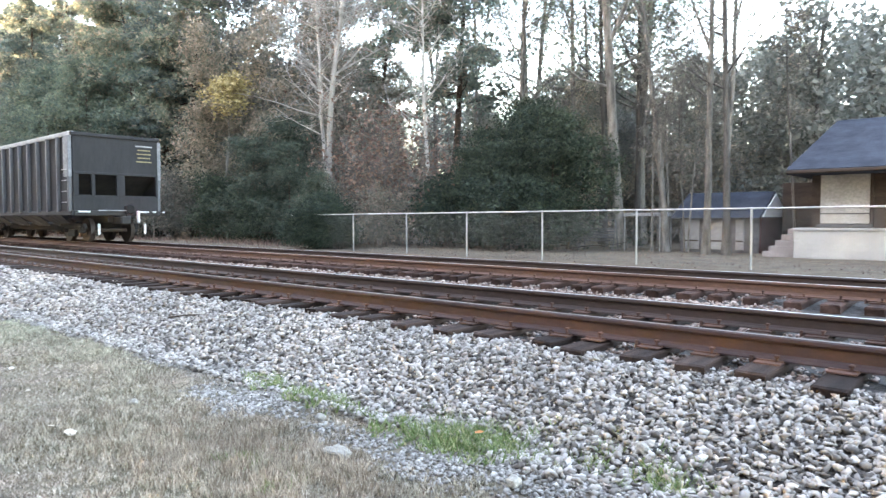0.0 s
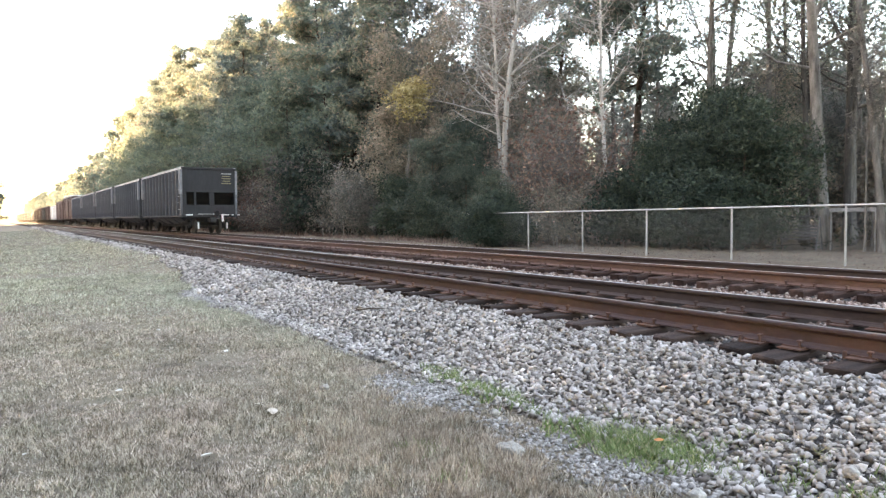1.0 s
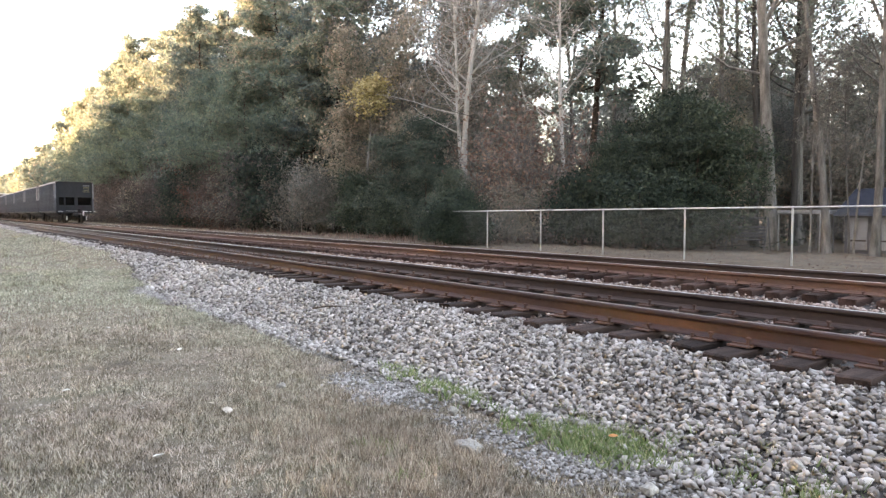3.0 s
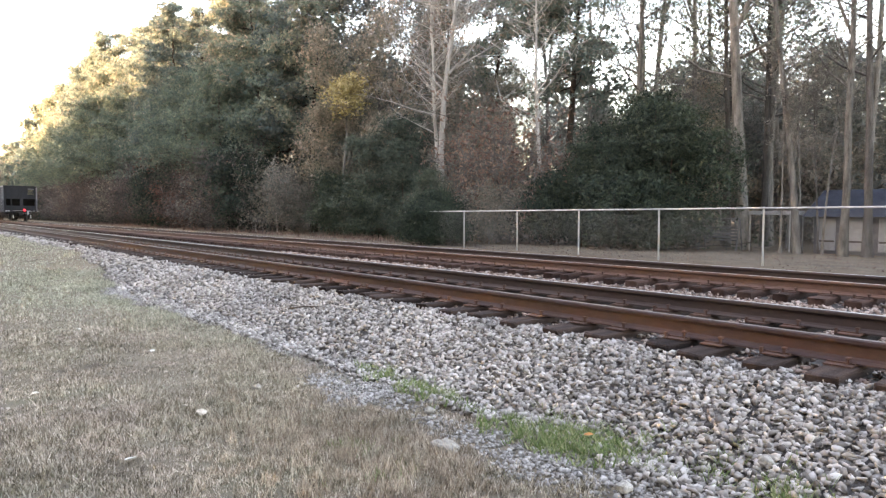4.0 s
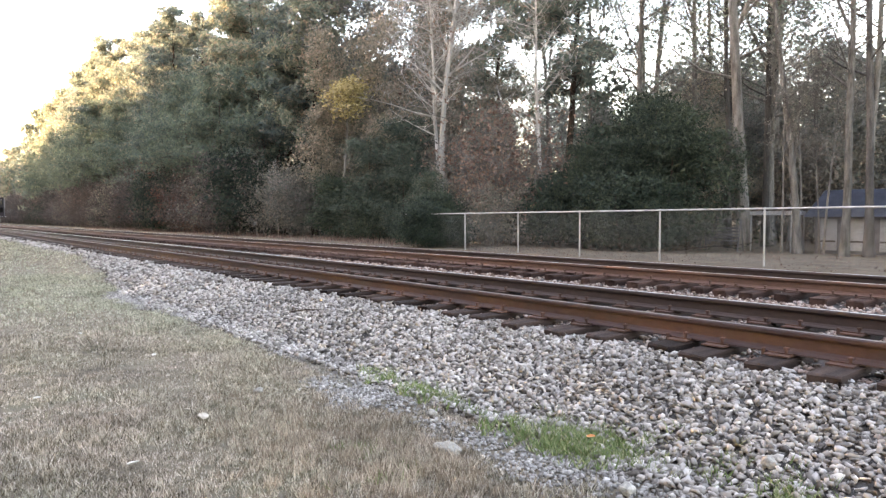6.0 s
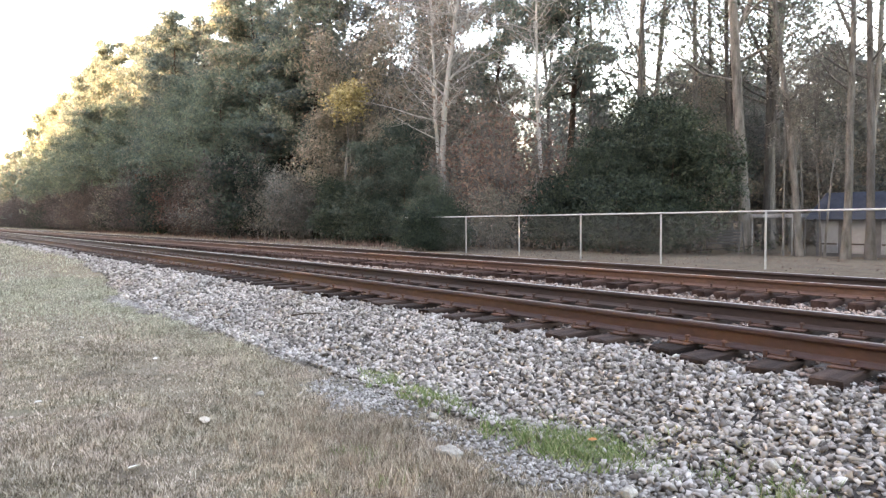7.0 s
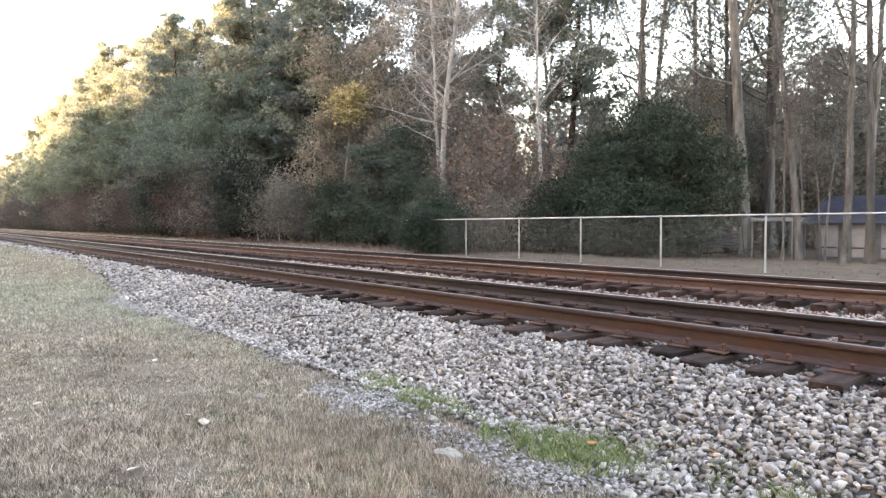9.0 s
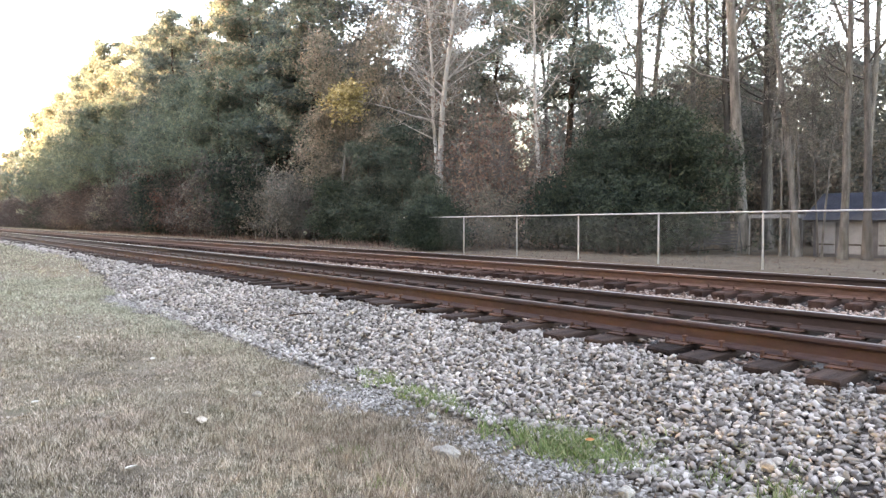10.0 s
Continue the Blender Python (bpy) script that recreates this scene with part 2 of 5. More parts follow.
def ground_material():
    """Dormant grass, a thin gravel strip along the ballast, leaf litter under the trees and in the yard."""
    m, nt, b = material("verge and yard", 0.97)
    b.inputs["Specular IOR Level"].default_value = 0.1
    fine = noise_of(nt, 30, 8, 0.75)
    grass = ramp_from(nt, noise_of(nt, 0.9, 5), [(0.3, (0.12, 0.095, 0.07)), (0.5, (0.21, 0.172, 0.13)), (0.72, (0.16, 0.145, 0.1))])
    gravel = ramp_from(nt, noise_of(nt, 40, 6, 0.8), [(0.3, (0.13, 0.12, 0.108)), (0.7, (0.36, 0.335, 0.305))])
    litter = ramp_from(nt, noise_of(nt, 2.2, 6, 0.7), [(0.3, (0.088, 0.07, 0.052)), (0.55, (0.15, 0.122, 0.093)), (0.75, (0.172, 0.155, 0.11))])
    tc = nt.nodes.new("ShaderNodeTexCoord")
    sp = nt.nodes.new("ShaderNodeSeparateXYZ")
    nt.links.new(tc.outputs["Object"], sp.inputs["Vector"])
    wob = noise_of(nt, 0.8, 5, 0.6)
    ad = nt.nodes.new("ShaderNodeMath")
    ad.operation = "MULTIPLY_ADD"
    nt.links.new(wob, ad.inputs[0])
    ad.inputs[1].default_value = 0.9
    along = nt.nodes.new("ShaderNodeMapRange")
    for k, v in (("From Min", 13.0), ("From Max", 24.0), ("To Min", 0.0), ("To Max", 1.4)):
        along.inputs[k].default_value = v
    nt.links.new(sp.outputs["Y"], along.inputs["Value"])
    across = nt.nodes.new("ShaderNodeMath")
    across.operation = "SUBTRACT"
    nt.links.new(sp.outputs["X"], across.inputs[0])
    nt.links.new(along.outputs[0], across.inputs[1])
    nt.links.new(across.outputs[0], ad.inputs[2])
    mr = nt.nodes.new("ShaderNodeMapRange")
    mr.inputs["From Min"].default_value, mr.inputs["From Max"].default_value = 3.6, 3.95
    nt.links.new(ad.outputs[0], mr.inputs["Value"])
    mr2 = nt.nodes.new("ShaderNodeMapRange")
    mr2.inputs["From Min"].default_value, mr2.inputs["From Max"].default_value = 13.5, 14.5
    nt.links.new(sp.outputs["X"], mr2.inputs["Value"])
    col = mixed(nt, mr.outputs[0], grass, gravel)
    col = mixed(nt, mr2.outputs[0], col, litter)
    shade = ramp_from(nt, fine, [(0.25, (0.6, 0.6, 0.6)), (0.75, (1.25, 1.25, 1.25))])
    nt.links.new(mixed(nt, 0.85, col, shade, "MULTIPLY"), b.inputs["Base Color"])
    bumped(nt, b, fine, 0.8, 0.03)
    return m


M_GROUND = ground_material()


# ---- mesh helpers ----
def raw_mesh(name, verts, faces, mats, smooth=False, mat_idx=None):
    me = bpy.data.meshes.new(name)
    me.from_pydata([tuple(v) for v in verts], [], faces)
    for m in (mats if isinstance(mats, (list, tuple)) else [mats]):
        me.materials.append(m)
    if mat_idx is not None:
        me.polygons.foreach_set("material_index", mat_idx)
    if smooth:
        me.polygons.foreach_set("use_smooth", [True] * len(me.polygons))
    me.update()
    return me


def tri_mesh(name, verts, tris, mat):
    """A mesh of triangles from two arrays."""
    me = bpy.data.meshes.new(name)
    nv, nf = len(verts), len(tris)
    me.vertices.add(nv)
    me.vertices.foreach_set("co", np.ascontiguousarray(verts, dtype=np.float32).ravel())
    me.loops.add(nf * 3)
    me.loops.foreach_set("vertex_index", np.ascontiguousarray(tris, dtype=np.int32).ravel())
    me.polygons.add(nf)
    me.polygons.foreach_set("loop_start", np.arange(0, nf * 3, 3, dtype=np.int32))
    me.materials.append(mat)
    me.update(calc_edges=True)
    return me


def child(name, me, parent, m=None, label=""):
    ob = new(name, me)
    ob.parent = parent
    if m is not None:
        ob.matrix_basis = m
    if label:
        tagged(ob, label)
    return ob


def part(name, bm, mat, parent, label="", smooth=False):
    me = bpy.data.meshes.new(name)
    bm.to_mesh(me)
    bm.free()
    me.materials.append(mat)
    if smooth:
        me.polygons.foreach_set("use_smooth", [True] * len(me.polygons))
    return child(name, me, parent, None, label)


def box(bm, x0, x1, y0, y1, z0, z1, bevel=0.0, m=None):
    r = bmesh.ops.create_cube(bm, size=1)
    vs = r["verts"]
    for v in vs:
        v.co = Vector(((x0 + x1) / 2 + v.co.x * (x1 - x0), (y0 + y1) / 2 + v.co.y * (y1 - y0), (z0 + z1) / 2 + v.co.z * (z1 - z0)))
    es = list({e for v in vs for e in v.link_edges})
    if bevel:
        r = bmesh.ops.bevel(bm, geom=es, offset=bevel, segments=1, affect="EDGES")
        vs = list({v for f in r["faces"] for v in f.verts} | {v for v in vs if v.is_valid})
    if m is not None:
        bmesh.ops.transform(bm, matrix=m, verts=vs)
    return bm


def boxed(*a, **k):
    return box(bmesh.new(), *a, **k)


def rod(bm, a, b, r0, r1=None, n=8):
    a, b = Vector(a), Vector(b)
    d = b - a
    m = Matrix.Translation((a + b) / 2) @ d.to_track_quat("Z", "Y").to_matrix().to_4x4()
    bmesh.ops.create_cone(bm, cap_ends=True, segments=n, radius1=r0, radius2=r0 if r1 is None else r1, depth=d.length, matrix=m)
    return bm


def empty(name, m, label, category, group="", kind=""):
    e = new(name)
    e.empty_display_size = 0.3
    e.matrix_basis = m
    return tagged(e, label, category, group, kind)


# ---- ground ----
PROFILE = [(-3000, 0.0), (-400, 0.0), (-60, 0.0), (-12, 0.02), (-4, 0.0), (1.0, 0.0), (2.4, 0.0), (2.8, -0.02), (3.3, -0.03),
           (3.8, -0.02), (5, 0.0), (12, 0.05), (13.5, 0.2), (16, 0.2), (20, 0.22), (30, 0.25), (80, 0.4), (400, 0.4), (3000, 0.4)]


def ground_z(x):
    return float(np.interp(x, [p[0] for p in PROFILE], [p[1] for p in PROFILE]))


def swell(x, y):
    return 0.03 * noise.noise((x * 0.7, y * 0.7, 0)) if x < 2.6 or x > 14 else 0.0


def verge_rise(x, y):
    """Down the line the turf climbs over the ballast's foot."""
    w = min(1.0, max(0.0, (y - 14) / 10))
    return w * w * (3 - 2 * w) * 0.3 * min(1.0, max(0.0, (x - 2.7) / 2.0)) * (1.0 if x < 4.9 else 0.6 if x < 5.5 else 0.0)


def toe(y):
    """Where the ballast ends and the turf begins."""
    return np.interp(y, [-8, 9, 11, 15.5, 19, 25, 200], [3.42, 3.45, 3.35, 3.6, 4.2, 4.65, 4.6])


def fine_patch(x, y):
    """How much fine gravel lies bare here, from 0 to 1."""
    d = 9.0
    for cx, cy, rx, ry in ((3.08, 4.85, 0.36, 0.72), (3.02, 3.3, 0.26, 0.5), (3.05, 2.7, 0.36, 0.7), (3.1, 1.9, 0.42, 0.8), (3.42, 6.9, 0.2, 0.9), (3.3, 13.2, 0.3, 1.7), (3.4, 10.2, 0.18, 0.9)):
        d = min(d, math.hypot((x - cx) / rx, (y - cy) / ry))
    return max(0.0, min(1.0, 1.35 - d + 0.55 * noise.noise((x * 3.2, y * 2.4, 4))))


def build_ground():
    xs = sorted({p[0] for p in PROFILE} | {round(-6 + 0.4 * i, 2) for i in range(28)} | {14 + i for i in range(30)})
    ys = [-3000, -600, -120, -40, -15] + [-5 + 0.5 * i for i in range(60)] + [26, 30, 36, 45, 60, 90, 150, 300, 600, 1200, 3000]
    verts = []
    for y in ys:
        for x in xs:
            near = abs(x) < 60 and abs(y) < 100
            verts.append((x, y, ground_z(x) + verge_rise(x, y) + (swell(x, y) if near else 0)))
    n = len(xs)
    faces = [(j * n + i, j * n + i + 1, (j + 1) * n + i + 1, (j + 1) * n + i) for j in range(len(ys) - 1) for i in range(n - 1)]
    ob = new("ground", raw_mesh("ground", verts, faces, M_GROUND, True))
    tagged(ob, "dormant tan grass verge, gravel strip and leaf-strewn yard", "ground", kind="structure")


BED = [(3.45, -0.06), (3.7, 0.03), (4.3, 0.2), (4.75, 0.31), (5.0, 0.338), (6.25, 0.335), (7.5, 0.32), (8.1, 0.27), (9.0, 0.27), (9.8, 0.3),
       (11.05, 0.33), (12.4, 0.3), (13.0, 0.25), (13.8, 0.05)]


def bed_z(x):
    return np.interp(x, [p[0] for p in BED], [p[1] for p in BED])


def build_bed():
    xs = np.linspace(3.45, 13.8, 40)
    ys = [-60, -20] + [-4 + 0.4 * i for i in range(80)] + [30, 36, 45, 60, 90, 150, 250, 400, 700]
    verts = [(x, y, float(bed_z(x)) - (0.25 if x < toe(y) - 0.15 and y > 14 else 0.0) + 0.012 * noise.noise((x * 2, y * 2, 3))) for y in ys for x in xs]
    n = len(xs)
    faces = [(j * n + i, j * n + i + 1, (j + 1) * n + i + 1, (j + 1) * n + i) for j in range(len(ys) - 1) for i in range(n - 1)]
    tagged(new("ballast_bed", raw_mesh("ballast_bed", verts, faces, M_BED, True)), "sloped grey crushed-stone ballast bed under both tracks", "ballast", kind="structure")


def stone_shapes(rng, count):
    """Sharp-edged chips: hulls of a few random points, all with as many corners and faces."""
    out, tris = [], None
    while len(out) < count:
        bm = bmesh.new()
        p = rng.normal(size=(8, 3))
        p = p / np.linalg.norm(p, axis=1)[:, None] * rng.uniform(0.44, 0.58, (8, 1)) * np.array([[1.18, 0.98, 0.78]])
        for q in p:
            bm.verts.new(q)
        bmesh.ops.convex_hull(bm, input=bm.verts)
        bmesh.ops.triangulate(bm, faces=bm.faces)
        bm.verts.index_update()
        v = np.array([q.co[:] for q in bm.verts])
        f = np.array([[q.index for q in r.verts] for r in bm.faces])
        bm.free()
        if len(f) == 12:
            out.append((v, f))
    return out


def rotations(rng, n):
    q = rng.normal(size=(n, 4))
    q /= np.linalg.norm(q, axis=1)[:, None]
    w, x, y, z = q.T
    return np.stack([1 - 2 * (y * y + z * z), 2 * (x * y - z * w), 2 * (x * z + y * w),
                     2 * (x * y + z * w), 1 - 2 * (x * x + z * z), 2 * (y * z - x * w),
                     2 * (x * z - y * w), 2 * (y * z + x * w), 1 - 2 * (x * x + y * y)], -1).reshape(n, 3, 3)


def scatter_stones(name, label, mat, pts, sizes, seed):
    rng = np.random.default_rng(seed)
    shapes = stone_shapes(rng, 14)
    n = len(pts)
    pick = rng.integers(0, len(shapes), n)
    S, F = np.stack([v for v, _ in shapes])[pick], np.stack([f for _, f in shapes])[pick]
    V = np.einsum("nij,nkj->nki", rotations(rng, n), S) * sizes[:, None, None]
    V[:, :, 2] *= 0.8
    V += pts[:, None, :]
    T = F + (np.arange(n) * S.shape[1])[:, None, None]
    ob = new(name, tri_mesh(name, V.reshape(-1, 3), T.reshape(-1, 3), mat))
    tagged(ob, label, "gravel", kind="stuff")


def strip_points(rng, x0, x1, y0, y1, per_m2):
    n = int((x1 - x0) * (y1 - y0) * per_m2)
    return rng.uniform(x0, x1, n), rng.uniform(y0, y1, n)


def build_stones():
    rng = np.random.default_rng(5)
    for name, zones in (("ballast_stones", ((3.3, 5.15, 0.2, 6, 1650, 0.058), (3.2, 5.15, 6, 12, 950, 0.064), (3.0, 3.5, 0.2, 8, 140, 0.045), (3.42, 5.15, -3, 0.2, 800, 0.06), (3.42, 5.15, -8, -3, 400, 0.08))),
                        ("far_ballast_stones", ((3.25, 5.15, 12, 24, 340, 0.092), (3.2, 5.15, 24, 60, 80, 0.15), (3.2, 5.15, 60, 130, 22, 0.28)))):
        xs, ys, sz = [], [], []
        for x0, x1, y0, y1, d, s in zones:
            x, y = strip_points(rng, x0, x1, y0, y1, d)
            xs.append(x), ys.append(y), sz.append(s * rng.uniform(0.5, 1.4, len(x)))
        x, y, s = np.concatenate(xs), np.concatenate(ys), np.concatenate(sz)
        keep = x > toe(y) - 0.12 + 0.3 * np.array([noise.noise((a * 1.5, b * 0.8, 21)) for a, b in zip(x, y)])
        x, y, s = x[keep], y[keep], s[keep]
        z = np.maximum(np.where(x < 3.45, -0.01, bed_z(x)), -0.01) + rng.uniform(-0.018, 0.024, len(x))
        scatter_stones(name, "loose angular grey granite ballast stones", M_STONE, np.stack([x, y, z], -1), s, 6)
    xs, ys, sz = [], [], []
    for x0, x1, y0, y1, d, s in ((5.2, 7.4, 0.8, 12, 360, 0.052), (5.15, 7.4, 12, 20, 160, 0.072), (9.8, 11.4, 2.5, 18, 110, 0.07), (7.4, 9.8, 2.2, 8, 330, 0.06), (7.4, 9.8, 8, 20, 150, 0.08)):
        x, y = strip_points(rng, x0, x1, y0, y1, d)
        xs.append(x), ys.append(y), sz.append(s * rng.uniform(0.6, 1.35, len(x)))
    x, y, s = np.concatenate(xs), np.concatenate(ys), np.concatenate(sz)
    z = bed_z(x) + rng.uniform(-0.01, 0.015, len(x))
    scatter_stones("crib_stones", "rust-stained ballast stones between the ties", M_STONE_RUST, np.stack([x, y, z], -1), s, 7)
    x, y = strip_points(rng, 2.5, 3.75, 0.9, 16, 2300)
    keep = np.array([fine_patch(a, b) for a, b in zip(x, y)]) > rng.uniform(0.12, 1.05, len(x))
    x, y = x[keep], y[keep]
    scatter_stones("fine_gravel", "fine pale grey gravel strip beside the ballast", M_FINE, np.stack([x, y, np.full(len(x), -0.014)], -1), rng.uniform(0.016, 0.05, len(x)), 8)


# ---- grass ----
def blades(name, label, mat, x, y, z, h, w, seed, lean=0.5):
    rng = np.random.default_rng(seed)
    n = len(x)
    a = rng.uniform(0, 2 * np.pi, n)
    b = rng.uniform(0, 2 * np.pi, n)
    side = np.stack([np.cos(a), np.sin(a), np.zeros(n)], -1) * w[:, None]
    tip = np.stack([np.cos(b) * h * lean * rng.uniform(0.2, 1.6, n), np.sin(b) * h * lean * rng.uniform(0.2, 1.6, n), h], -1)
    p = np.stack([x, y, z], -1)
    V = np.stack([p - side, p + side, p + tip], 1)
    T = np.array([[0, 1, 2]])[None] + (np.arange(n) * 3)[:, None, None]
    ob = new(name, tri_mesh(name, V.reshape(-1, 3), T.reshape(-1, 3), mat))
    tagged(ob, label, "grass", kind="stuff")


def build_grass():
    rng = np.random.default_rng(11)
    xs, ys, hs = [], [], []
    for x0, x1, y0, y1, d, per, spread in ((-1.6, 3.1, 2.0, 6, 620, 16, 0.022), (-1.6, 3.2, 6, 10, 380, 13, 0.035), (-2, 3.5, 10, 20, 130, 10, 0.06), (-4, 4.7, 18, 46, 24, 9, 0.14), (-5, 4.7, 46, 110, 5, 8, 0.3), (-7, -1.6, 0, 14, 45, 8, 0.06), (-7, 3.2, -8, 1.0, 45, 8, 0.06), (1.5, 3.1, 1.0, 2.0, 500, 14, 0.025), (2.7, 3.6, 1.5, 16, 330, 11, 0.025), (3.4, 4.5, 15, 19, 120, 9, 0.05), (-3.2, 3.1, -1.5, 2.0, 260, 12, 0.03), (-3.2, -1.6, 2.0, 8, 220, 12, 0.03)):
        x, y = strip_points(rng, x0, x1, y0, y1, d)
        wet = np.array([noise.noise((a * 0.9, b * 0.9, 9)) * 0.8 + noise.noise((a * 3.5, b * 3.5, 2)) * 0.6 for a, b in zip(x, y)])
        bare = np.array([fine_patch(a, b) if 2.3 < a < 4 and b < 18 else 0.0 for a, b in zip(x, y)])
        keep = wet + np.clip((toe(y) - 0.02 - x) * 1.6, -1, 0.5) - bare * 1.6 > -0.25
        x, y, wet = x[keep], y[keep], wet[keep]
        tall = 0.02 + 0.055 * np.clip(wet + 0.3, 0.05, 1.0) * rng.uniform(0.5, 1.3, len(x))
        x, y, h = np.repeat(x, per), np.repeat(y, per), np.repeat(tall, per)
        xs.append(x + rng.normal(0, spread, len(x))), ys.append(y + rng.normal(0, spread, len(y))), hs.append(h * rng.uniform(0.4, 1.1, len(h)))
    # rank tufts standing out of the turf
    n0 = 1500
    cx, cy, ch = rng.uniform(-1.2, 2.95, n0), 2.0 + 6.5 * rng.uniform(0, 1, n0) ** 1.3, rng.uniform(0.03, 0.07, n0)
    lump = np.array([noise.noise((a * 1.3, b * 1.3, 17)) for a, b in zip(cx, cy)]) > -0.05
    # a coarser, browner patch near the gravel
    px, py = rng.normal(2.2, 0.42, 620), rng.normal(3.6, 0.75, 620)
    keep = px < 2.85
    px, py = px[keep], py[keep]
    coarse_x, coarse_y, coarse_h = np.repeat(px, 20), np.repeat(py, 20), np.repeat(rng.uniform(0.05, 0.11, len(px)), 20)
    cx, cy, ch = np.repeat(cx[lump], 24), np.repeat(cy[lump], 24), np.repeat(ch[lump], 24)
    xs.append(cx + rng.normal(0, 0.028, len(cx))), ys.append(cy + rng.normal(0, 0.028, len(cx))), hs.append(ch * rng.uniform(0.5, 1.1, len(cx)))
    x, y, h = np.concatenate(xs), np.concatenate(ys), np.concatenate(hs)
    far = np.clip(np.hypot(x, y) / 7, 1, 9)
    base = np.array([swell(a, b) + verge_rise(a, b) + (ground_z(a) if a > 2.4 else 0) for a, b in zip(x, y)]) - 0.004
    h, w = h * far ** 0.3, rng.uniform(0.0018, 0.0048, len(x)) * far
    turf = y + 1.5 * x + rng.normal(0, 1.6, len(x)) > 13.5
    for name, label, mat, m in (("grass", "short dormant tan grass with some green blades", M_BLADE, ~turf), ("verge_turf", "pale greyish green turf further down the verge", M_TURF, turf)):
        blades(name, label, mat, x[m], y[m], base[m], h[m], w[m], 12, 0.65)
    n1 = len(coarse_x)
    blades("coarse_grass", "coarse tufts of tan-brown dead grass beside the gravel", M_COARSE, coarse_x + rng.normal(0, 0.025, n1), coarse_y + rng.normal(0, 0.025, n1), np.array([swell(a, b) + (ground_z(a) if a > 2.4 else 0) for a, b in zip(coarse_x, coarse_y)]) - 0.004,
           coarse_h * rng.uniform(0.5, 1.1, n1), rng.uniform(0.0018, 0.004, n1), 14, 0.45)
    xs, ys, hs = [], [], []
    for cx, cy, rx, ry, n in ((3.46, 2.84, 0.13, 0.25, 3200), (3.47, 4.35, 0.09, 0.24, 800), (3.5, 5.25, 0.08, 0.2, 460), (3.64, 1.5, 0.07, 0.1, 400), (2.24, 3.6, 0.1, 0.07, 260), (2.14, 3.12, 0.1, 0.08, 120), (3.66, 2.2, 0.15, 0.28, 180), (3.7, 1.85, 0.16, 0.18, 120), (3.35, 3.5, 0.1, 0.25, 160)):
        n0 = n // 8
        x, y = np.repeat(rng.normal(cx, rx, n0), 8), np.repeat(rng.normal(cy, ry, n0), 8)
        xs.append(x + rng.normal(0, 0.02, len(x))), ys.append(y + rng.normal(0, 0.02, len(x))), hs.append(rng.uniform(0.025, 0.085, len(x)))
    x, y, h = np.concatenate(xs), np.concatenate(ys), np.concatenate(hs)
    blades("weeds", "patches of green weeds at the ballast toe", M_WEED, x, y, np.maximum(0.0, np.where(x > 3.5, bed_z(x), 0)) - 0.005, h, rng.uniform(0.003, 0.008, len(x)), 13, 0.8)


# ---- tracks ----
RAIL = [(-0.076, 0), (0.076, 0), (0.076, 0.012), (0.03, 0.026), (0.0095, 0.045), (0.009, 0.125), (0.033, 0.142), (0.037, 0.148), (0.037, 0.172),
        (0.028, 0.184), (0.0, 0.187), (-0.028, 0.184), (-0.037, 0.172), (-0.037, 0.148), (-0.033, 0.142), (-0.009, 0.125), (-0.0095, 0.045), (-0.03, 0.026), (-0.076, 0.012)]


def rail_mesh(web, head):
    ys = (-40, 0, 20, 60, 200, 700)
    n = len(RAIL)
    verts = [(x, y, z) for y in ys for x, z in RAIL]
    faces, idx = [], []
    for j in range(len(ys) - 1):
        for i in range(n):
            k = (i + 1) % n
            faces.append((j * n + i, j * n + k, (j + 1) * n + k, (j + 1) * n + i))
            idx.append(1 if i in (9, 10) else 0)
    faces += [tuple(range(n))[::-1], tuple(range((len(ys) - 1) * n, len(ys) * n))]
    return raw_mesh("rail", verts, faces, [web, head], False, idx + [0, 0])


def tie_mesh(rng, mat):
    bm = boxed(-1.3, 1.3, -0.115, 0.115, -0.18, 0.0, bevel=0.014)
    for v in bm.verts:
        v.co += Vector((rng.uniform(-0.02, 0.02), rng.uniform(-0.008, 0.008), rng.uniform(-0.008, 0.004)))
    me = bpy.data.meshes.new("tie")
    bm.to_mesh(me)
    bm.free()
    me.materials.append(mat)
    return me


def plate_mesh():
    bm = boxed(-0.18, 0.18, -0.095, 0.095, 0, 0.012)
    me = bpy.data.meshes.new("tie_plate")
    box(bm, -0.1, -0.077, -0.095, 0.095, 0.012, 0.024)
    box(bm, 0.077, 0.1, -0.095, 0.095, 0.012, 0.024)
    bm.to_mesh(me)
    bm.free()
    me.materials.append(M_PLATE)
    return me


def spike_mesh():
    bm = boxed(-0.009, 0.009, -0.009, 0.009, -0.03, 0.05)
    box(bm, -0.016, 0.028, -0.018, 0.018, 0.04, 0.06, 0.004)
    me = bpy.data.meshes.new("spike")
    bm.to_mesh(me)
    bm.free()
    me.materials.append(M_PLATE)
    return me


def anchor_mesh():
    bm = boxed(-0.1, 0.1, -0.012, 0.012, -0.025, 0.0)
    box(bm, -0.1, -0.07, -0.014, 0.014, -0.025, 0.035, 0.004)
    box(bm, 0.078, 0.1, -0.014, 0.014, -0.025, 0.02, 0.004)
    me = bpy.data.meshes.new("rail_anchor")
    bm.to_mesh(me)
    bm.free()
    me.materials.append(M_PLATE)
    return me


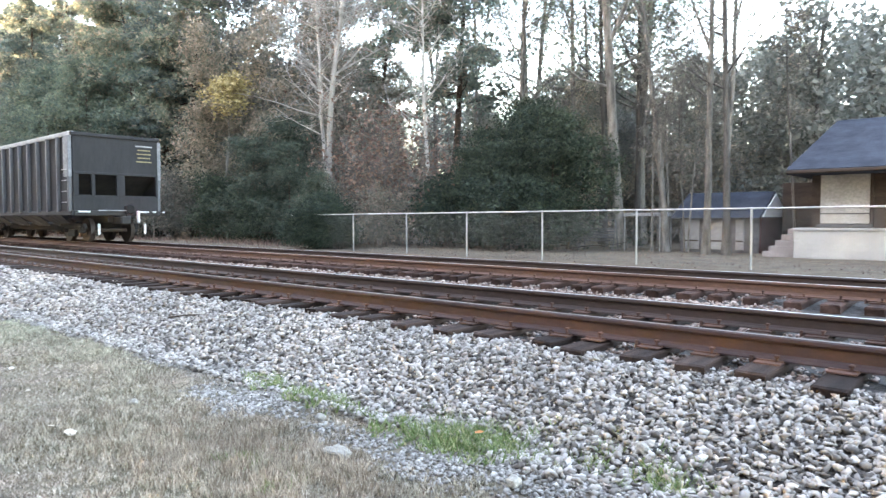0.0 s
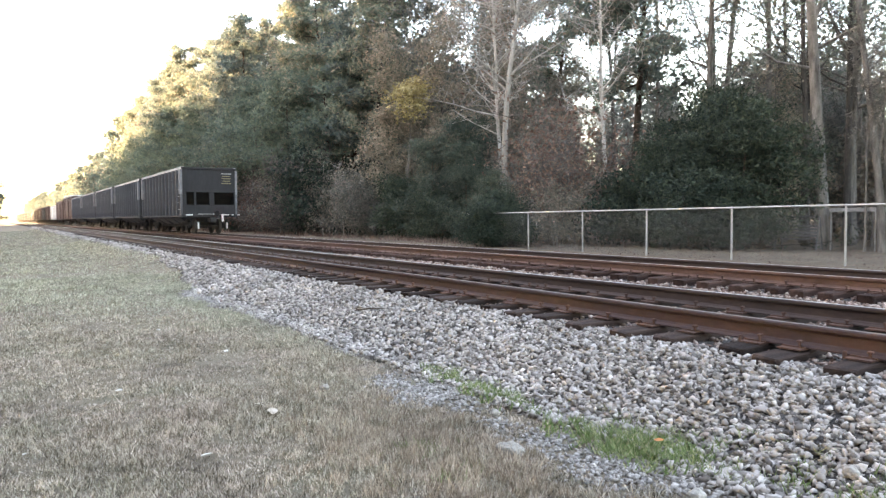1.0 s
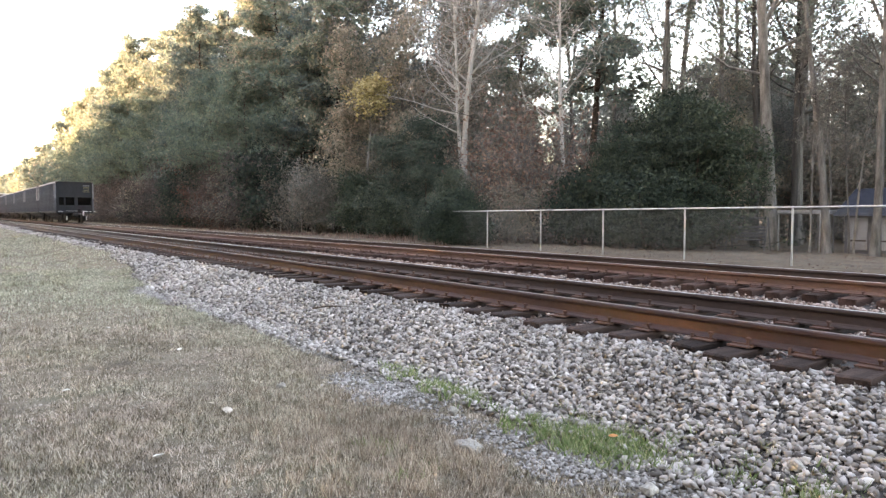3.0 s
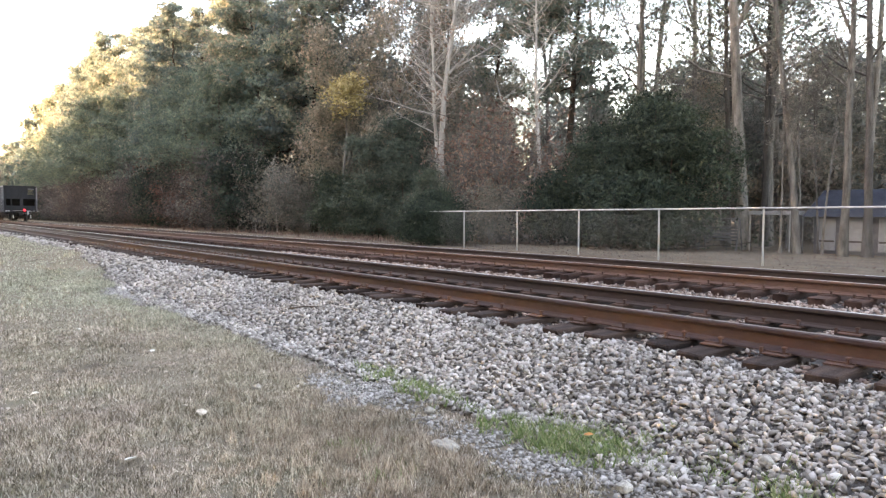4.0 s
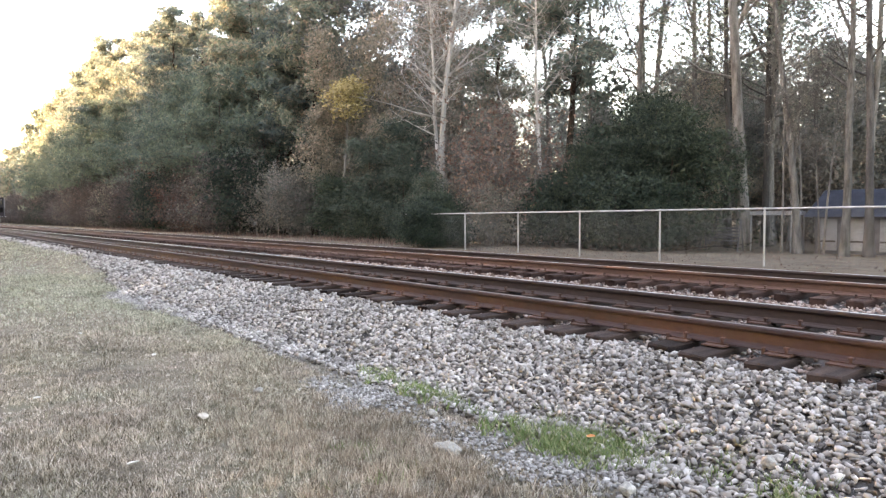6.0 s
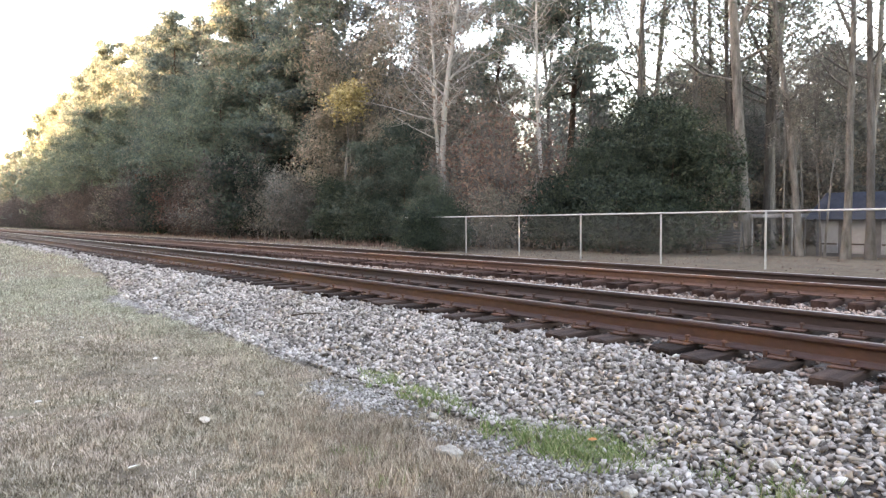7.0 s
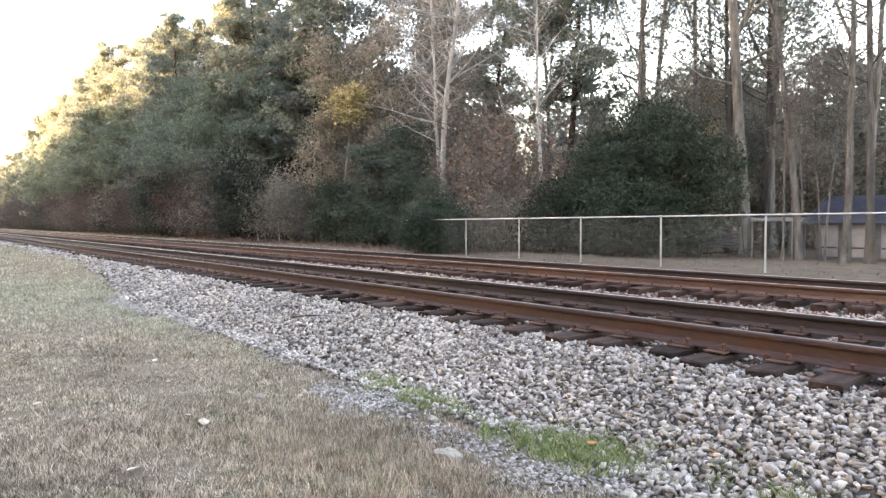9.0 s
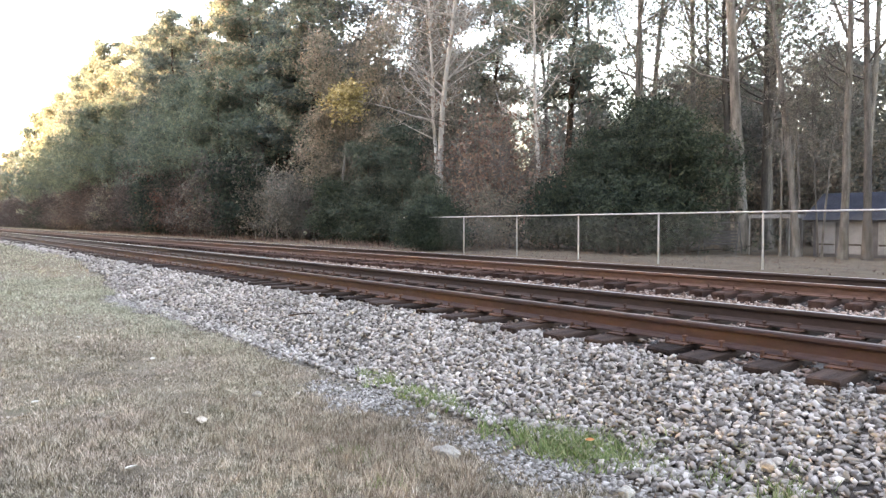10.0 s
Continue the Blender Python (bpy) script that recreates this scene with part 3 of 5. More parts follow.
def build_tracks():
    rng = random.Random(3)
    ties = [[tie_mesh(rng, mat) for _ in range(6)] for mat in (M_TIE, M_TIE_RUST)]
    plate, spike, anchor = plate_mesh(), spike_mesh(), anchor_mesh()
    for k, cx in enumerate(TRACKS):
        track = empty("railroad_track", pose(cx, 0, TIE_TOP), "rusty steel rails spiked to dark wooden ties on grey ballast", "railroad track", "parallel tracks", "structure")
        for side in (-1, 1):
            child("rail", rail_mesh(M_RUST_DARK if side > 0 else (M_RUST, M_RUST_WARM)[k], M_HEAD if k or side > 0 else M_HEAD_DULL), track, pose(side * 0.755, 0, 0.01))
        near = [1.93, 2.39, 2.92, 3.26, 3.9, 4.37, 4.97, 5.58, 6.03, 6.54, 7.08, 7.6, 7.97, 8.46, 9.0] if k == 0 else []
        rows = [1.45 - 0.49 * i for i in range(11)][::-1] + near
        y, n, rest = -4.0, 0, bmesh.new()
        while y < 420:
            if n < len(rows):
                y = rows[n]
            off = rng.uniform(-0.06, 0.06) + (0.06 if rng.random() < 0.2 else 0)
            if n < 280:
                child("tie", rng.choice(ties[k]), track, pose(off, y, rng.uniform(-0.012, 0.0), 0, 0, rng.uniform(-1.6, 1.6)))
            else:
                box(rest, off - 1.3, off + 1.3, y - 0.115, y + 0.115, -0.18, -0.004)
            if n < (70 if k == 0 else 60):
                for side in (-1, 1):
                    child("tie_plate", plate, track, pose(side * 0.755, y, -0.001))
                    for sx, sy in ((-1, -0.05), (1, 0.05)):
                        child("spike", spike, track, pose(side * 0.755 + sx * 0.098, y + sy, rng.uniform(0.0, 0.02), 0, 0, 180 if sx > 0 else 0))
                    if n % 2 == 0:
                        child("rail_anchor", anchor, track, pose(side * 0.755, y + 0.135, 0.008))
            y += 0.495 + rng.uniform(-0.07, 0.07)
            n += 1
        tagged(part("tie_run", rest, M_TIE, track), kind="stuff")


# ---- fence ----
FENCE_X, FENCE_H = 18.0, 1.52
FENCE_YS = [-9.9, -6.85, -3.8, -0.75, 2.28, 5.33, 8.44, 11.62, 14.72, 17.65, 20.68, 23.7]


def build_fence():
    z0 = 0.295
    f = empty("chain_link_fence", pose(FENCE_X, 0, z0, -0.3), "galvanised chain-link fence with round posts and top rail", "fence")
    post = rod(bmesh.new(), (0, 0, -0.18), (0, 0, FENCE_H), 0.028)
    bmesh.ops.create_uvsphere(post, u_segments=8, v_segments=4, radius=0.038, matrix=Matrix.Translation((0, 0, FENCE_H)))
    me = bpy.data.meshes.new("fence_post")
    post.to_mesh(me)
    post.free()
    me.materials.append(M_GALV)
    for y in FENCE_YS:
        child("fence_post", me, f, pose(0, y, 0))
    y0, y1 = FENCE_YS[0], FENCE_YS[-1] + 1.3
    part("top_rail", rod(bmesh.new(), (0, y0, FENCE_H), (0, y1, FENCE_H), 0.024), M_GALV, f)
    verts, tris = [], []
    h, step, r = FENCE_H - 0.03, 0.062, 0.0021

    def wire(a, b):
        i = len(verts)
        for p in (a, b):
            verts.extend([(p[0] + r, p[1], p[2]), (p[0] - r * 0.5, p[1] + r, p[2] + r), (p[0] - r * 0.5, p[1] - r, p[2] - r)])
        for q in range(3):
            w = (q + 1) % 3
            tris.extend([(i + q, i + w, i + 3 + w), (i + q, i + 3 + w, i + 3 + q)])
    y = y0 - h
    while y < y1:
        for s in (1, -1):
            ya, yb = (y, y + h) if s > 0 else (y + h, y)
            za, zb = 0.02, h
            if ya < y0:
                za, ya = 0.02 + (y0 - ya) / h * (h - 0.02), y0
            if yb < y0:
                zb, yb = h - (y0 - yb) / h * (h - 0.02), y0
            if ya > y1:
                za, ya = 0.02 + (ya - y1) / h * (h - 0.02), y1
            if yb > y1:
                zb, yb = h - (yb - y1) / h * (h - 0.02), y1
            wire((0.03 + 0.003 * s, ya, za), (0.03 + 0.003 * s, yb, zb))
        y += step
    child("wire_mesh", tri_mesh("wire_mesh", np.array(verts), np.array(tris), M_WIRE), f, None, "woven diamond wire mesh")


# ---- trees ----
def tube(verts, faces, pts, radii, n=6):
    base = len(verts)
    for i, p in enumerate(pts):
        d = (pts[min(i + 1, len(pts) - 1)] - pts[max(i - 1, 0)]).normalized()
        q = d.to_track_quat("Z", "Y")
        for k in range(n):
            a = 2 * math.pi * k / n
            verts.append(p + q @ Vector((math.cos(a) * radii[i], math.sin(a) * radii[i], 0)))
    for i in range(len(pts) - 1):
        for k in range(n):
            w = (k + 1) % n
            faces.append((base + i * n + k, base + i * n + w, base + (i + 1) * n + w, base + (i + 1) * n + k))
    faces.append(tuple(base + (len(pts) - 1) * n + k for k in range(n)))


def limb(rng, p, d, length, r, steps, wander, lift):
    pts, radii = [p.copy()], [r]
    for i in range(steps):
        d = (d + Vector((rng.uniform(-1, 1), rng.uniform(-1, 1), rng.uniform(-1, 1))) * wander + Vector((0, 0, lift))).normalized()
        p = p + d * (length / steps)
        pts.append(p.copy())
        radii.append(max(0.006, r * (1 - 0.8 * (i + 1) / steps)))
    return pts, radii


def sprays(rng, centres, spread, count, size, flat=0.7, slim=0.32):
    """Small pointed leaf sprays round the given points."""
    c = np.array(centres, dtype=float)
    if not len(c):
        c = np.zeros((1, 3))
    n = len(c) * count
    g = np.repeat(c, count, axis=0) + rng.normal(size=(n, 3)) * np.array([spread, spread, spread * flat])
    a = rng.normal(size=(n, 3))
    a /= np.linalg.norm(a, axis=1)[:, None]
    b = np.cross(a, rng.normal(size=(n, 3)))
    b /= np.linalg.norm(b, axis=1)[:, None]
    s = size * rng.uniform(0.5, 1.5, n)[:, None]
    V = np.stack([g - b * s * slim, g + b * s * slim, g + a * s], 1)
    return V.reshape(-1, 3), np.arange(n * 3).reshape(-1, 3)


def make_tree(name, label, seed, height, bark, leaf, style, leaves=9000, size=0.2, radius=0.22, low=0.35, reach=3.0, far=False):
    """Trunk with limbs and twigs, and a crown of small leaf sprays gathered on the twig ends."""
    rng = random.Random(seed)
    nrng = np.random.default_rng(seed)
    root = empty(name, pose(0, 0, -500), label, "shrub" if style == "shrub" else "tree")
    verts, faces, tips = [], [], []
    stems = [(Vector((0, 0, -0.1)), Vector((0, 0, 1)), height, radius)]
    if style == "shrub":
        stems = [(Vector((rng.uniform(-1, 1) * reach * 0.35, rng.uniform(-1, 1) * reach * 0.35, -0.1)),
                  Vector((rng.uniform(-0.35, 0.35), rng.uniform(-0.35, 0.35), 1)).normalized(), height * rng.uniform(0.7, 1.0), radius * rng.uniform(0.5, 1)) for _ in range(7)]
    for p, d, h, r in stems:
        pts, radii = limb(rng, p, d, h, r, 12, {"pine": 0.045, "tall": 0.028}.get(style, 0.075), 0.03)
        if style != "shrub" and p.z < 0:
            radii[0] *= 1.45
        tube(verts, faces, pts, radii, 6 if far else 9)
        if style == "tall" and len(stems) == 1:
            k = rng.randint(4, 6)
            a = rng.uniform(0, 2 * math.pi)
            stems.append((pts[k].copy(), Vector((math.cos(a) * 0.45, math.sin(a) * 0.45, 1)).normalized(), h * 0.5, radii[k] * 0.62))
        count = {"pine": 46, "tall": 26, "oak": 24, "bare": 40, "shrub": 16}[style]
        for i in range(count):
            t = low + (1 - low) * (i + rng.random()) / count
            j = min(int(t * 12), 11)
            f = t * 12 - j
            q = pts[j].lerp(pts[j + 1], f)
            a = rng.uniform(0, 2 * math.pi)
            if style == "pine":
                up, ln = rng.uniform(-0.1, 0.3), reach * (1.0 - 0.62 * ((t - low) / (1 - low)) ** 2.4) * rng.uniform(0.6, 1.1)
            elif style == "shrub":
                up, ln = rng.uniform(-0.2, 0.6), reach * rng.uniform(0.5, 1.0) * (1.15 - 0.7 * t)
            else:
                up, ln = rng.uniform(0.25, 1.0), reach * rng.uniform(0.5, 1.1) * (1.1 - 0.5 * t)
            bd = Vector((math.cos(a), math.sin(a), up)).normalized()
            bp, br = limb(rng, q, bd, ln, radii[j] * {"pine": 0.28, "bare": 0.42}.get(style, 0.38), 6, 0.16, 0.03 if style != "pine" else 0.01)
            if far:
                tube(verts, faces, bp[::3], br[::3], 3)
            else:
                tube(verts, faces, bp[::2], br[::2], 4)
            for _ in range(7 if style in ("bare", "oak", "tall") else 5):
                k = rng.randint(2, 6)
                td = Vector((rng.uniform(-1, 1), rng.uniform(-1, 1), rng.uniform(-0.3, 0.9))).normalized()
                tl = ln * rng.uniform(0.2, 0.45)
                tp, tr = limb(rng, bp[k], td, tl, max(0.018 if style == "bare" else 0.012, br[k] * 0.5), 3, 0.25, 0.05)
                if not far and style != "pine" and not (style == "shrub" and leaves > 9000):
                    tube(verts, faces, [tp[0], tp[3]], [tr[0], tr[3]], 3)
                tips.append(tp[-1])
                tips.append(tp[2])
                if style in ("bare", "oak", "tall"):
                    for _ in range(2):
                        td2 = Vector((rng.uniform(-1, 1), rng.uniform(-1, 1), rng.uniform(-0.4, 0.8))).normalized()
                        t2, r2 = limb(rng, tp[rng.randint(1, 3)], td2, tl * rng.uniform(0.4, 0.8), 0.009, 2, 0.3, 0.0)
                        if not far and (leaves < 9000 or style == "tall"):
                            tube(verts, faces, [t2[0], t2[2]], [0.014 if style == "bare" else 0.009, 0.006], 3)
                        tips.append(t2[-1])
            tips.append(bp[-1])
            tips.append(bp[4])
    child("trunk", raw_mesh("trunk", verts, faces, bark, True), root)
    if leaves:
        held = {"tall": 0.22, "oak": 0.55}.get(style, 1.0)
        tips = [t for t in tips if rng.random() < held]
        V, T = sprays(nrng, [t[:] for t in tips], {"pine": 0.33, "shrub": 0.4, "tall": 0.3}.get(style, 0.36) * (1 if style == "pine" else reach / 3), max(1, leaves // len(tips)), size, 0.5 if style == "pine" else 0.8, 0.2 if style == "pine" else 0.32)
        V[:, 2] = np.maximum(V[:, 2], 0.02)
        child("crown", tri_mesh("crown", V, T, leaf), root)
    return root


def put(tree, x, y, scale=1.0, turn=0.0, squash=1.0, label="", lean=0.0):
    ob = copy_thing(tree, pose(x, y, ground_z(x) - 0.05, lean, 0, 0) @ pose(0, 0, 0, 0, 0, turn) @ Matrix.Diagonal((scale * squash, scale * squash, scale, 1)))
    if label:
        tagged(ob, label)
    return ob


def build_woods():
    pine = [make_tree("pine_tree", "tall pine with olive-green needle sprays", 20 + i, 23, M_BARK_DARK, M_NEEDLE, "pine", 17000, 0.34, 0.24, 0.16 + 0.1 * i, 4.2) for i in range(3)]
    oak = [make_tree("oak_tree", "woodland tree with thinning olive-brown leaves", 30 + i, 18, M_BARK, M_OLIVE, "oak", 14500, 0.2, 0.22, 0.14, 4.6) for i in range(3)]
    thin = [make_tree("tall_tree", "slender tall tree with sparse small leaves", 40 + i, 22, M_BARK, M_TUFT, "tall", 6800, 0.13, 0.19, 0.26, 4.0) for i in range(3)]
    dark = make_tree("tall_tree", "slender dark-trunked tree with sparse small leaves", 47, 22, M_BARK_GREY, M_TUFT, "tall", 4200, 0.15, 0.15, 0.3, 4.2)
    sparse = [make_tree("tall_tree", "slender grey tree with nearly bare branches", 44 + i, 21, M_BARK, M_TUFT, "tall", 1800, 0.13, 0.17, 0.3, 3.6) for i in range(2)]
    bare = [make_tree("bare_tree", "leafless pale-barked tree with fine branching", 50 + i, 20, M_BARK_PALE, M_BROWN, "bare", 1500, 0.12, 0.17, 0.34, 5.0) for i in range(2)]
    ever = [make_tree("evergreen_shrub", "large dense dark green evergreen shrub", 60 + i, 5.4, M_BARK_DARK, M_EVER, "shrub", 24000, 0.16, 0.07, 0.1, 2.9) for i in range(2)]
    brown = [make_tree("brown_shrub", "twiggy shrub holding dry russet leaves", 70 + i, 4.8, M_BARK, M_BROWN, "shrub", 2300, 0.12, 0.05, 0.12, 2.5) for i in range(2)]
    green = [make_tree("understory_shrub", "olive understory shrub on thin grey stems", 80 + i, 4.8, M_BARK, M_OLIVE, "shrub", 7000, 0.14, 0.05, 0.15, 2.5) for i in range(2)]
    far_oak = [make_tree("oak_tree", "distant woodland tree with hazy olive-brown leaves", 94 + i, 16, M_BARK, M_OLIVE, "oak", 3000, 0.48, 0.22, 0.05, 4.6, True) for i in range(2)]
    far_pine = [make_tree("pine_tree", "distant pine with olive-green needle sprays", 97 + i, 22, M_BARK_DARK, M_NEEDLE, "pine", 2800, 0.9, 0.24, 0.1, 4.4, True) for i in range(2)]
    bough = make_tree("pine_tree", "young pine with layered deep green boughs", 25, 15, M_BARK_DARK, M_BOUGH, "pine", 13000, 0.26, 0.16, 0.42, 4.2)
    cedar = [make_tree("cedar_tree", "dark green bushy cedar with branches to the ground", 110 + i, 7.0, M_BARK_DARK, M_EVER, "pine", 15000, 0.17, 0.1, 0.03, 2.9) for i in range(2)]
    holly = [make_tree("holly_tree", "bushy green holly with branches to the ground", 115 + i, 7.0, M_BARK_DARK, M_HOLLY, "pine", 13000, 0.17, 0.1, 0.06, 2.9) for i in range(2)]
    thicket = [make_tree("thicket_shrub", "dense thicket of winter twigs, coloured purple-brown as in deep shade", 160 + i, 5.2, M_BARK_GREY, M_THICKET, "shrub", 5200, 0.13, 0.04, 0.08, 2.4) for i in range(2)]
    haze = [make_tree("woodland_tree", "distant woodland tree coloured grey-brown like haze", 120 + i, 12, M_BARK, M_HAZE_LEAF, "oak", 3000, 0.36, 0.16, 0.03, 4.2, True) for i in range(2)]
    shade = [make_tree("shade_tree", "tall broad-crowned tree across the verge", 130 + i, 17, M_BARK, M_OLIVE, "oak", 2000, 1.1, 0.25, 0.06, 5.0, True) for i in range(2)]
    russet = make_tree("russet_shrub", "shrub with red-brown autumn leaves", 141, 4.6, M_BARK, M_RUSSET, "shrub", 5200, 0.15, 0.05, 0.15, 2.2)
    gold = make_tree("yellowing_tree", "small tree with leaves coloured gold as if sunlit", 90, 10.2, M_BARK, M_GOLD, "oak", 2600, 0.17, 0.1, 0.78, 2.0)
    sapling = make_tree("sapling", "slender grey leafless sapling behind the fence", 151, 8, M_BARK, M_OLIVE, "tall", 500, 0.1, 0.05, 0.45, 1.3)
    rng = random.Random(77)

    # forest edge receding along the far side of the tracks
    y = 48.0
    while y < 760:
        near = y < 150
        tall = float(np.interp(y, [48, 75, 105, 138, 160, 205, 300], [22, 23.3, 25.2, 25.6, 21.8, 18, 17.3])) * rng.uniform(0.94, 1.04)
        put(rng.choice(pine if near else far_pine), 24.0 + rng.uniform(-1, 2.0), y, tall / (23 if near else 22), rng.uniform(0, 360))
        if y < 260:
            put(rng.choice(oak if near else far_oak), 26 + rng.uniform(-1, 3), y + rng.uniform(1, 4), tall / 24 * rng.uniform(0.9, 1.1), rng.uniform(0, 360))
            put(rng.choice((green + brown + ever) if near else far_oak), 21.2 + rng.uniform(-0.4, 1.2), y + rng.uniform(-2, 2), rng.uniform(0.85, 1.35) if near else 0.4, rng.uniform(0, 360))
        if near:
            put(bough, 21.8 + rng.uniform(-0.5, 1.0), y + rng.uniform(1.2, 2.6), tall / 23 * rng.uniform(0.75, 1.05), rng.uniform(0, 360))
        y += rng.uniform(3.2, 4.6) * (1 if near else 1.8 if y < 300 else 3.2)
    # bare thicket along the wood's foot, its shade painted into the twigs
    y = 50.0
    while y < 260:
        put(rng.choice(thicket), 20.9 + rng.uniform(-0.4, 1.0), y, rng.uniform(0.9, 1.4), rng.uniform(0, 360))
        y += rng.uniform(2.0, 3.0) * (1 if y < 130 else 1.8)
    # nearer woods behind the shrubs
    for x, y, s in ((25, 41.5, 1.0), (23.6, 40.0, 0.7), (29, 38, 1.05), (24.3, 36, 0.75), (33, 44, 1.1), (26.5, 32, 0.8), (28, 48.5, 0.8), (27.2, 44.4, 0.62), (30.5, 54, 0.85)):
        put(rng.choice(oak), x, y, s, rng.uniform(0, 360))
    for x, y, s in ((24.2, 45, 0.95), (34, 37, 0.9), (30, 26, 1.0)):
        put(pine[2], x, y, s, rng.uniform(0, 360))
    # crown clump whose gold colour imitates a patch of sunlight
    put(gold, 21.9, 37.0, 0.95, 40, 1.25)
    for x, y, s in ((20.9, 66, 1.1), (20.6, 61.5, 0.8), (22.3, 69.5, 1.5)):
        put(russet, x, y, s, 50 * y)
    # pale bare tree and russet shrubs beside it
    put(bare[0], 22.8, 28.3, 1.1, 30)
    put(bare[1], 25.5, 23.5, 0.8, 100)
    put(bare[1], 23.6, 29.2, 0.85, 210)
    for x, y, s in ((20.7, 47.5, 0.3), (20.5, 50.5, 0.27), (20.9, 53.5, 0.32), (21.0, 44.5, 0.26), (20.8, 57, 0.3)):
        put(rng.choice(bare), x, y, s, rng.uniform(0, 360), 0.8, "slender pale leafless sapling at the wood's edge")
    for x, y, s in ((22.8, 24.8, 1.2), (23.8, 22.3, 1.3), (21.5, 63, 1.2), (21.2, 58, 1.0), (24.6, 27, 1.6), (25.4, 25, 1.7), (26, 20, 1.3)):
        put(rng.choice(brown), x, y, s, rng.uniform(0, 360))
    # dark evergreens
    for x, y, s in ((21.6, 33.3, 0.95), (21.2, 29.4, 0.85), (22.4, 31.5, 1.0), (19.6, 25.2, 0.45), (23.0, 18.6, 0.6), (23.2, 14.7, 0.7), (24.2, 16.2, 0.95), (25.2, 19.2, 0.8), (24.6, 14.6, 0.8), (23.0, 16.8, 0.7), (26.2, 17.6, 0.95)):
        put(rng.choice(holly if y > 24 else cedar), x, y, s * rng.uniform(0.85, 1.1), rng.uniform(0, 360), rng.uniform(0.8, 1.1))
    for x, y, s in ((20.8, 31.5, 0.6), (22.0, 37.0, 0.8), (22.6, 16.6, 0.7), (23.2, 20.6, 0.7), (18.7, 22.6, 0.36), (17.9, 23.6, 0.4), (19.4, 24.0, 0.5)):
        put(rng.choice(ever), x, y, s, rng.uniform(0, 360))
    for x, y, s in ((20.6, 42.0, 0.95), (20.8, 46, 1.0), (21.2, 51, 0.9), (24.3, 44.6, 1.2), (23.2, 47.8, 1.1), (21.5, 22.5, 0.6)):
        put(rng.choice(green), x, y, s, rng.uniform(0, 360))
    # slender trunks behind the fence
    for k, (x, y, s, lean) in enumerate(((26.0, 13.0, 1.2, -1.4), (25.0, 10.5, 0.85, -3.6), (24.5, 8.82, 0.85, 1.2), (30, 14.0, 1.0, 0), (31.5, 14.5, 1.0, 0),
                                         (33, 11, 1.0, 0), (35, 16, 1.05, 0), (29, 17, 0.95, 0), (33, 22, 1.1, 0), (36, 8, 1.0, 0), (27, 18.6, 1.0, 0))):
        put((sparse[k % 2] if k in (1, 2, 5, 9) else thin[k % 3]), x, y, s, rng.uniform(0, 360), 1.05 if k == 0 else 0.95, "", lean)
    for x, y, s, lean in ((27.8, 14.6, 0.9, 0.5), (24.6, 8.12, 0.9, -0.6), (29.5, 13.8, 1.0, 0), (31, 16.4, 1.05, 0)):
        put(dark, x, y, s, rng.uniform(0, 360), 1.0, "", lean)
    for x, y, s, lean in ((27.4, 11.4, 1.0, 0), (25.2, 9.75, 0.9, 2), (25.4, 9.95, 0.8, -2), (25.0, 11.1, 0.9, 0), (27.2, 6.5, 1.2, -3), (28.5, 12.4, 1.1, 1), (27.0, 15.6, 1.0, 2), (29, 10.2, 1.3, 0)):
        put(sapling, x, y, s, rng.uniform(0, 360), 1.0, "", lean)
    # more woods behind them
    for x, y, s in ((33, 34, 0.6), (36, 38.5, 0.7)):
        put(oak[1], x, y, s, 70 * x)
    for x, y, s in ((34, 27, 0.95), (37, 33, 1.0), (36, 20, 0.9), (40, 27, 1.0), (41, 37, 1.0)):
        put(rng.choice(thin), x, y, s, rng.uniform(0, 360))
    for x, y, s in ((33.5, 18, 0.46), (36.5, 18.4, 0.5), (31.2, 17.4, 0.46)):
        put(rng.choice(oak), x, y, s, rng.uniform(0, 360))
    for x, y, s in ((32, 44, 0.85), (35, 50, 0.9), (31, 56, 0.9), (38, 58, 0.9), (34, 66, 0.9), (30, 50, 0.75), (39, 47, 0.85), (42, 52, 0.9)):
        put(rng.choice(far_oak), x, y, s, rng.uniform(0, 360))
    for k in range(12):
        put(rng.choice(haze), rng.uniform(36, 43), 6 + 2.4 * k + rng.uniform(-1, 1), rng.uniform(0.65, 0.95), rng.uniform(0, 360))
    for x, y, s in ((45, 14.2, 0.9), (47, 16.2, 0.95), (44, 11.2, 0.85), (50, 18.5, 1.0), (46, 9, 0.9), (52, 14, 1.0)):
        put(rng.choice(haze), x, y, s, rng.uniform(0, 360))
    # woods in the distance behind the yard
    for k in range(60):
        put(rng.choice(haze), rng.uniform(42, 66), -16 + 1.55 * k + rng.uniform(-2, 2), rng.uniform(0.75, 1.1), rng.uniform(0, 360))
    for _ in range(14):
        put(rng.choice(green), rng.uniform(31, 44), rng.uniform(4, 30), rng.uniform(0.8, 1.3), rng.uniform(0, 360))
    # the near-side treeline, down the line and behind the verge, that keeps the low sun off the tracks
    for i in range(26):
        put(rng.choice(far_oak + far_pine), -1.5 - rng.uniform(0, 3.5), 172 + i * (8 + i * 0.8) + rng.uniform(-3, 3), rng.uniform(0.66, 0.85), rng.uniform(0, 360))
    for row in range(3):
        for i in range(32):
            yy = -25 + i * 9 + rng.uniform(-2, 2)
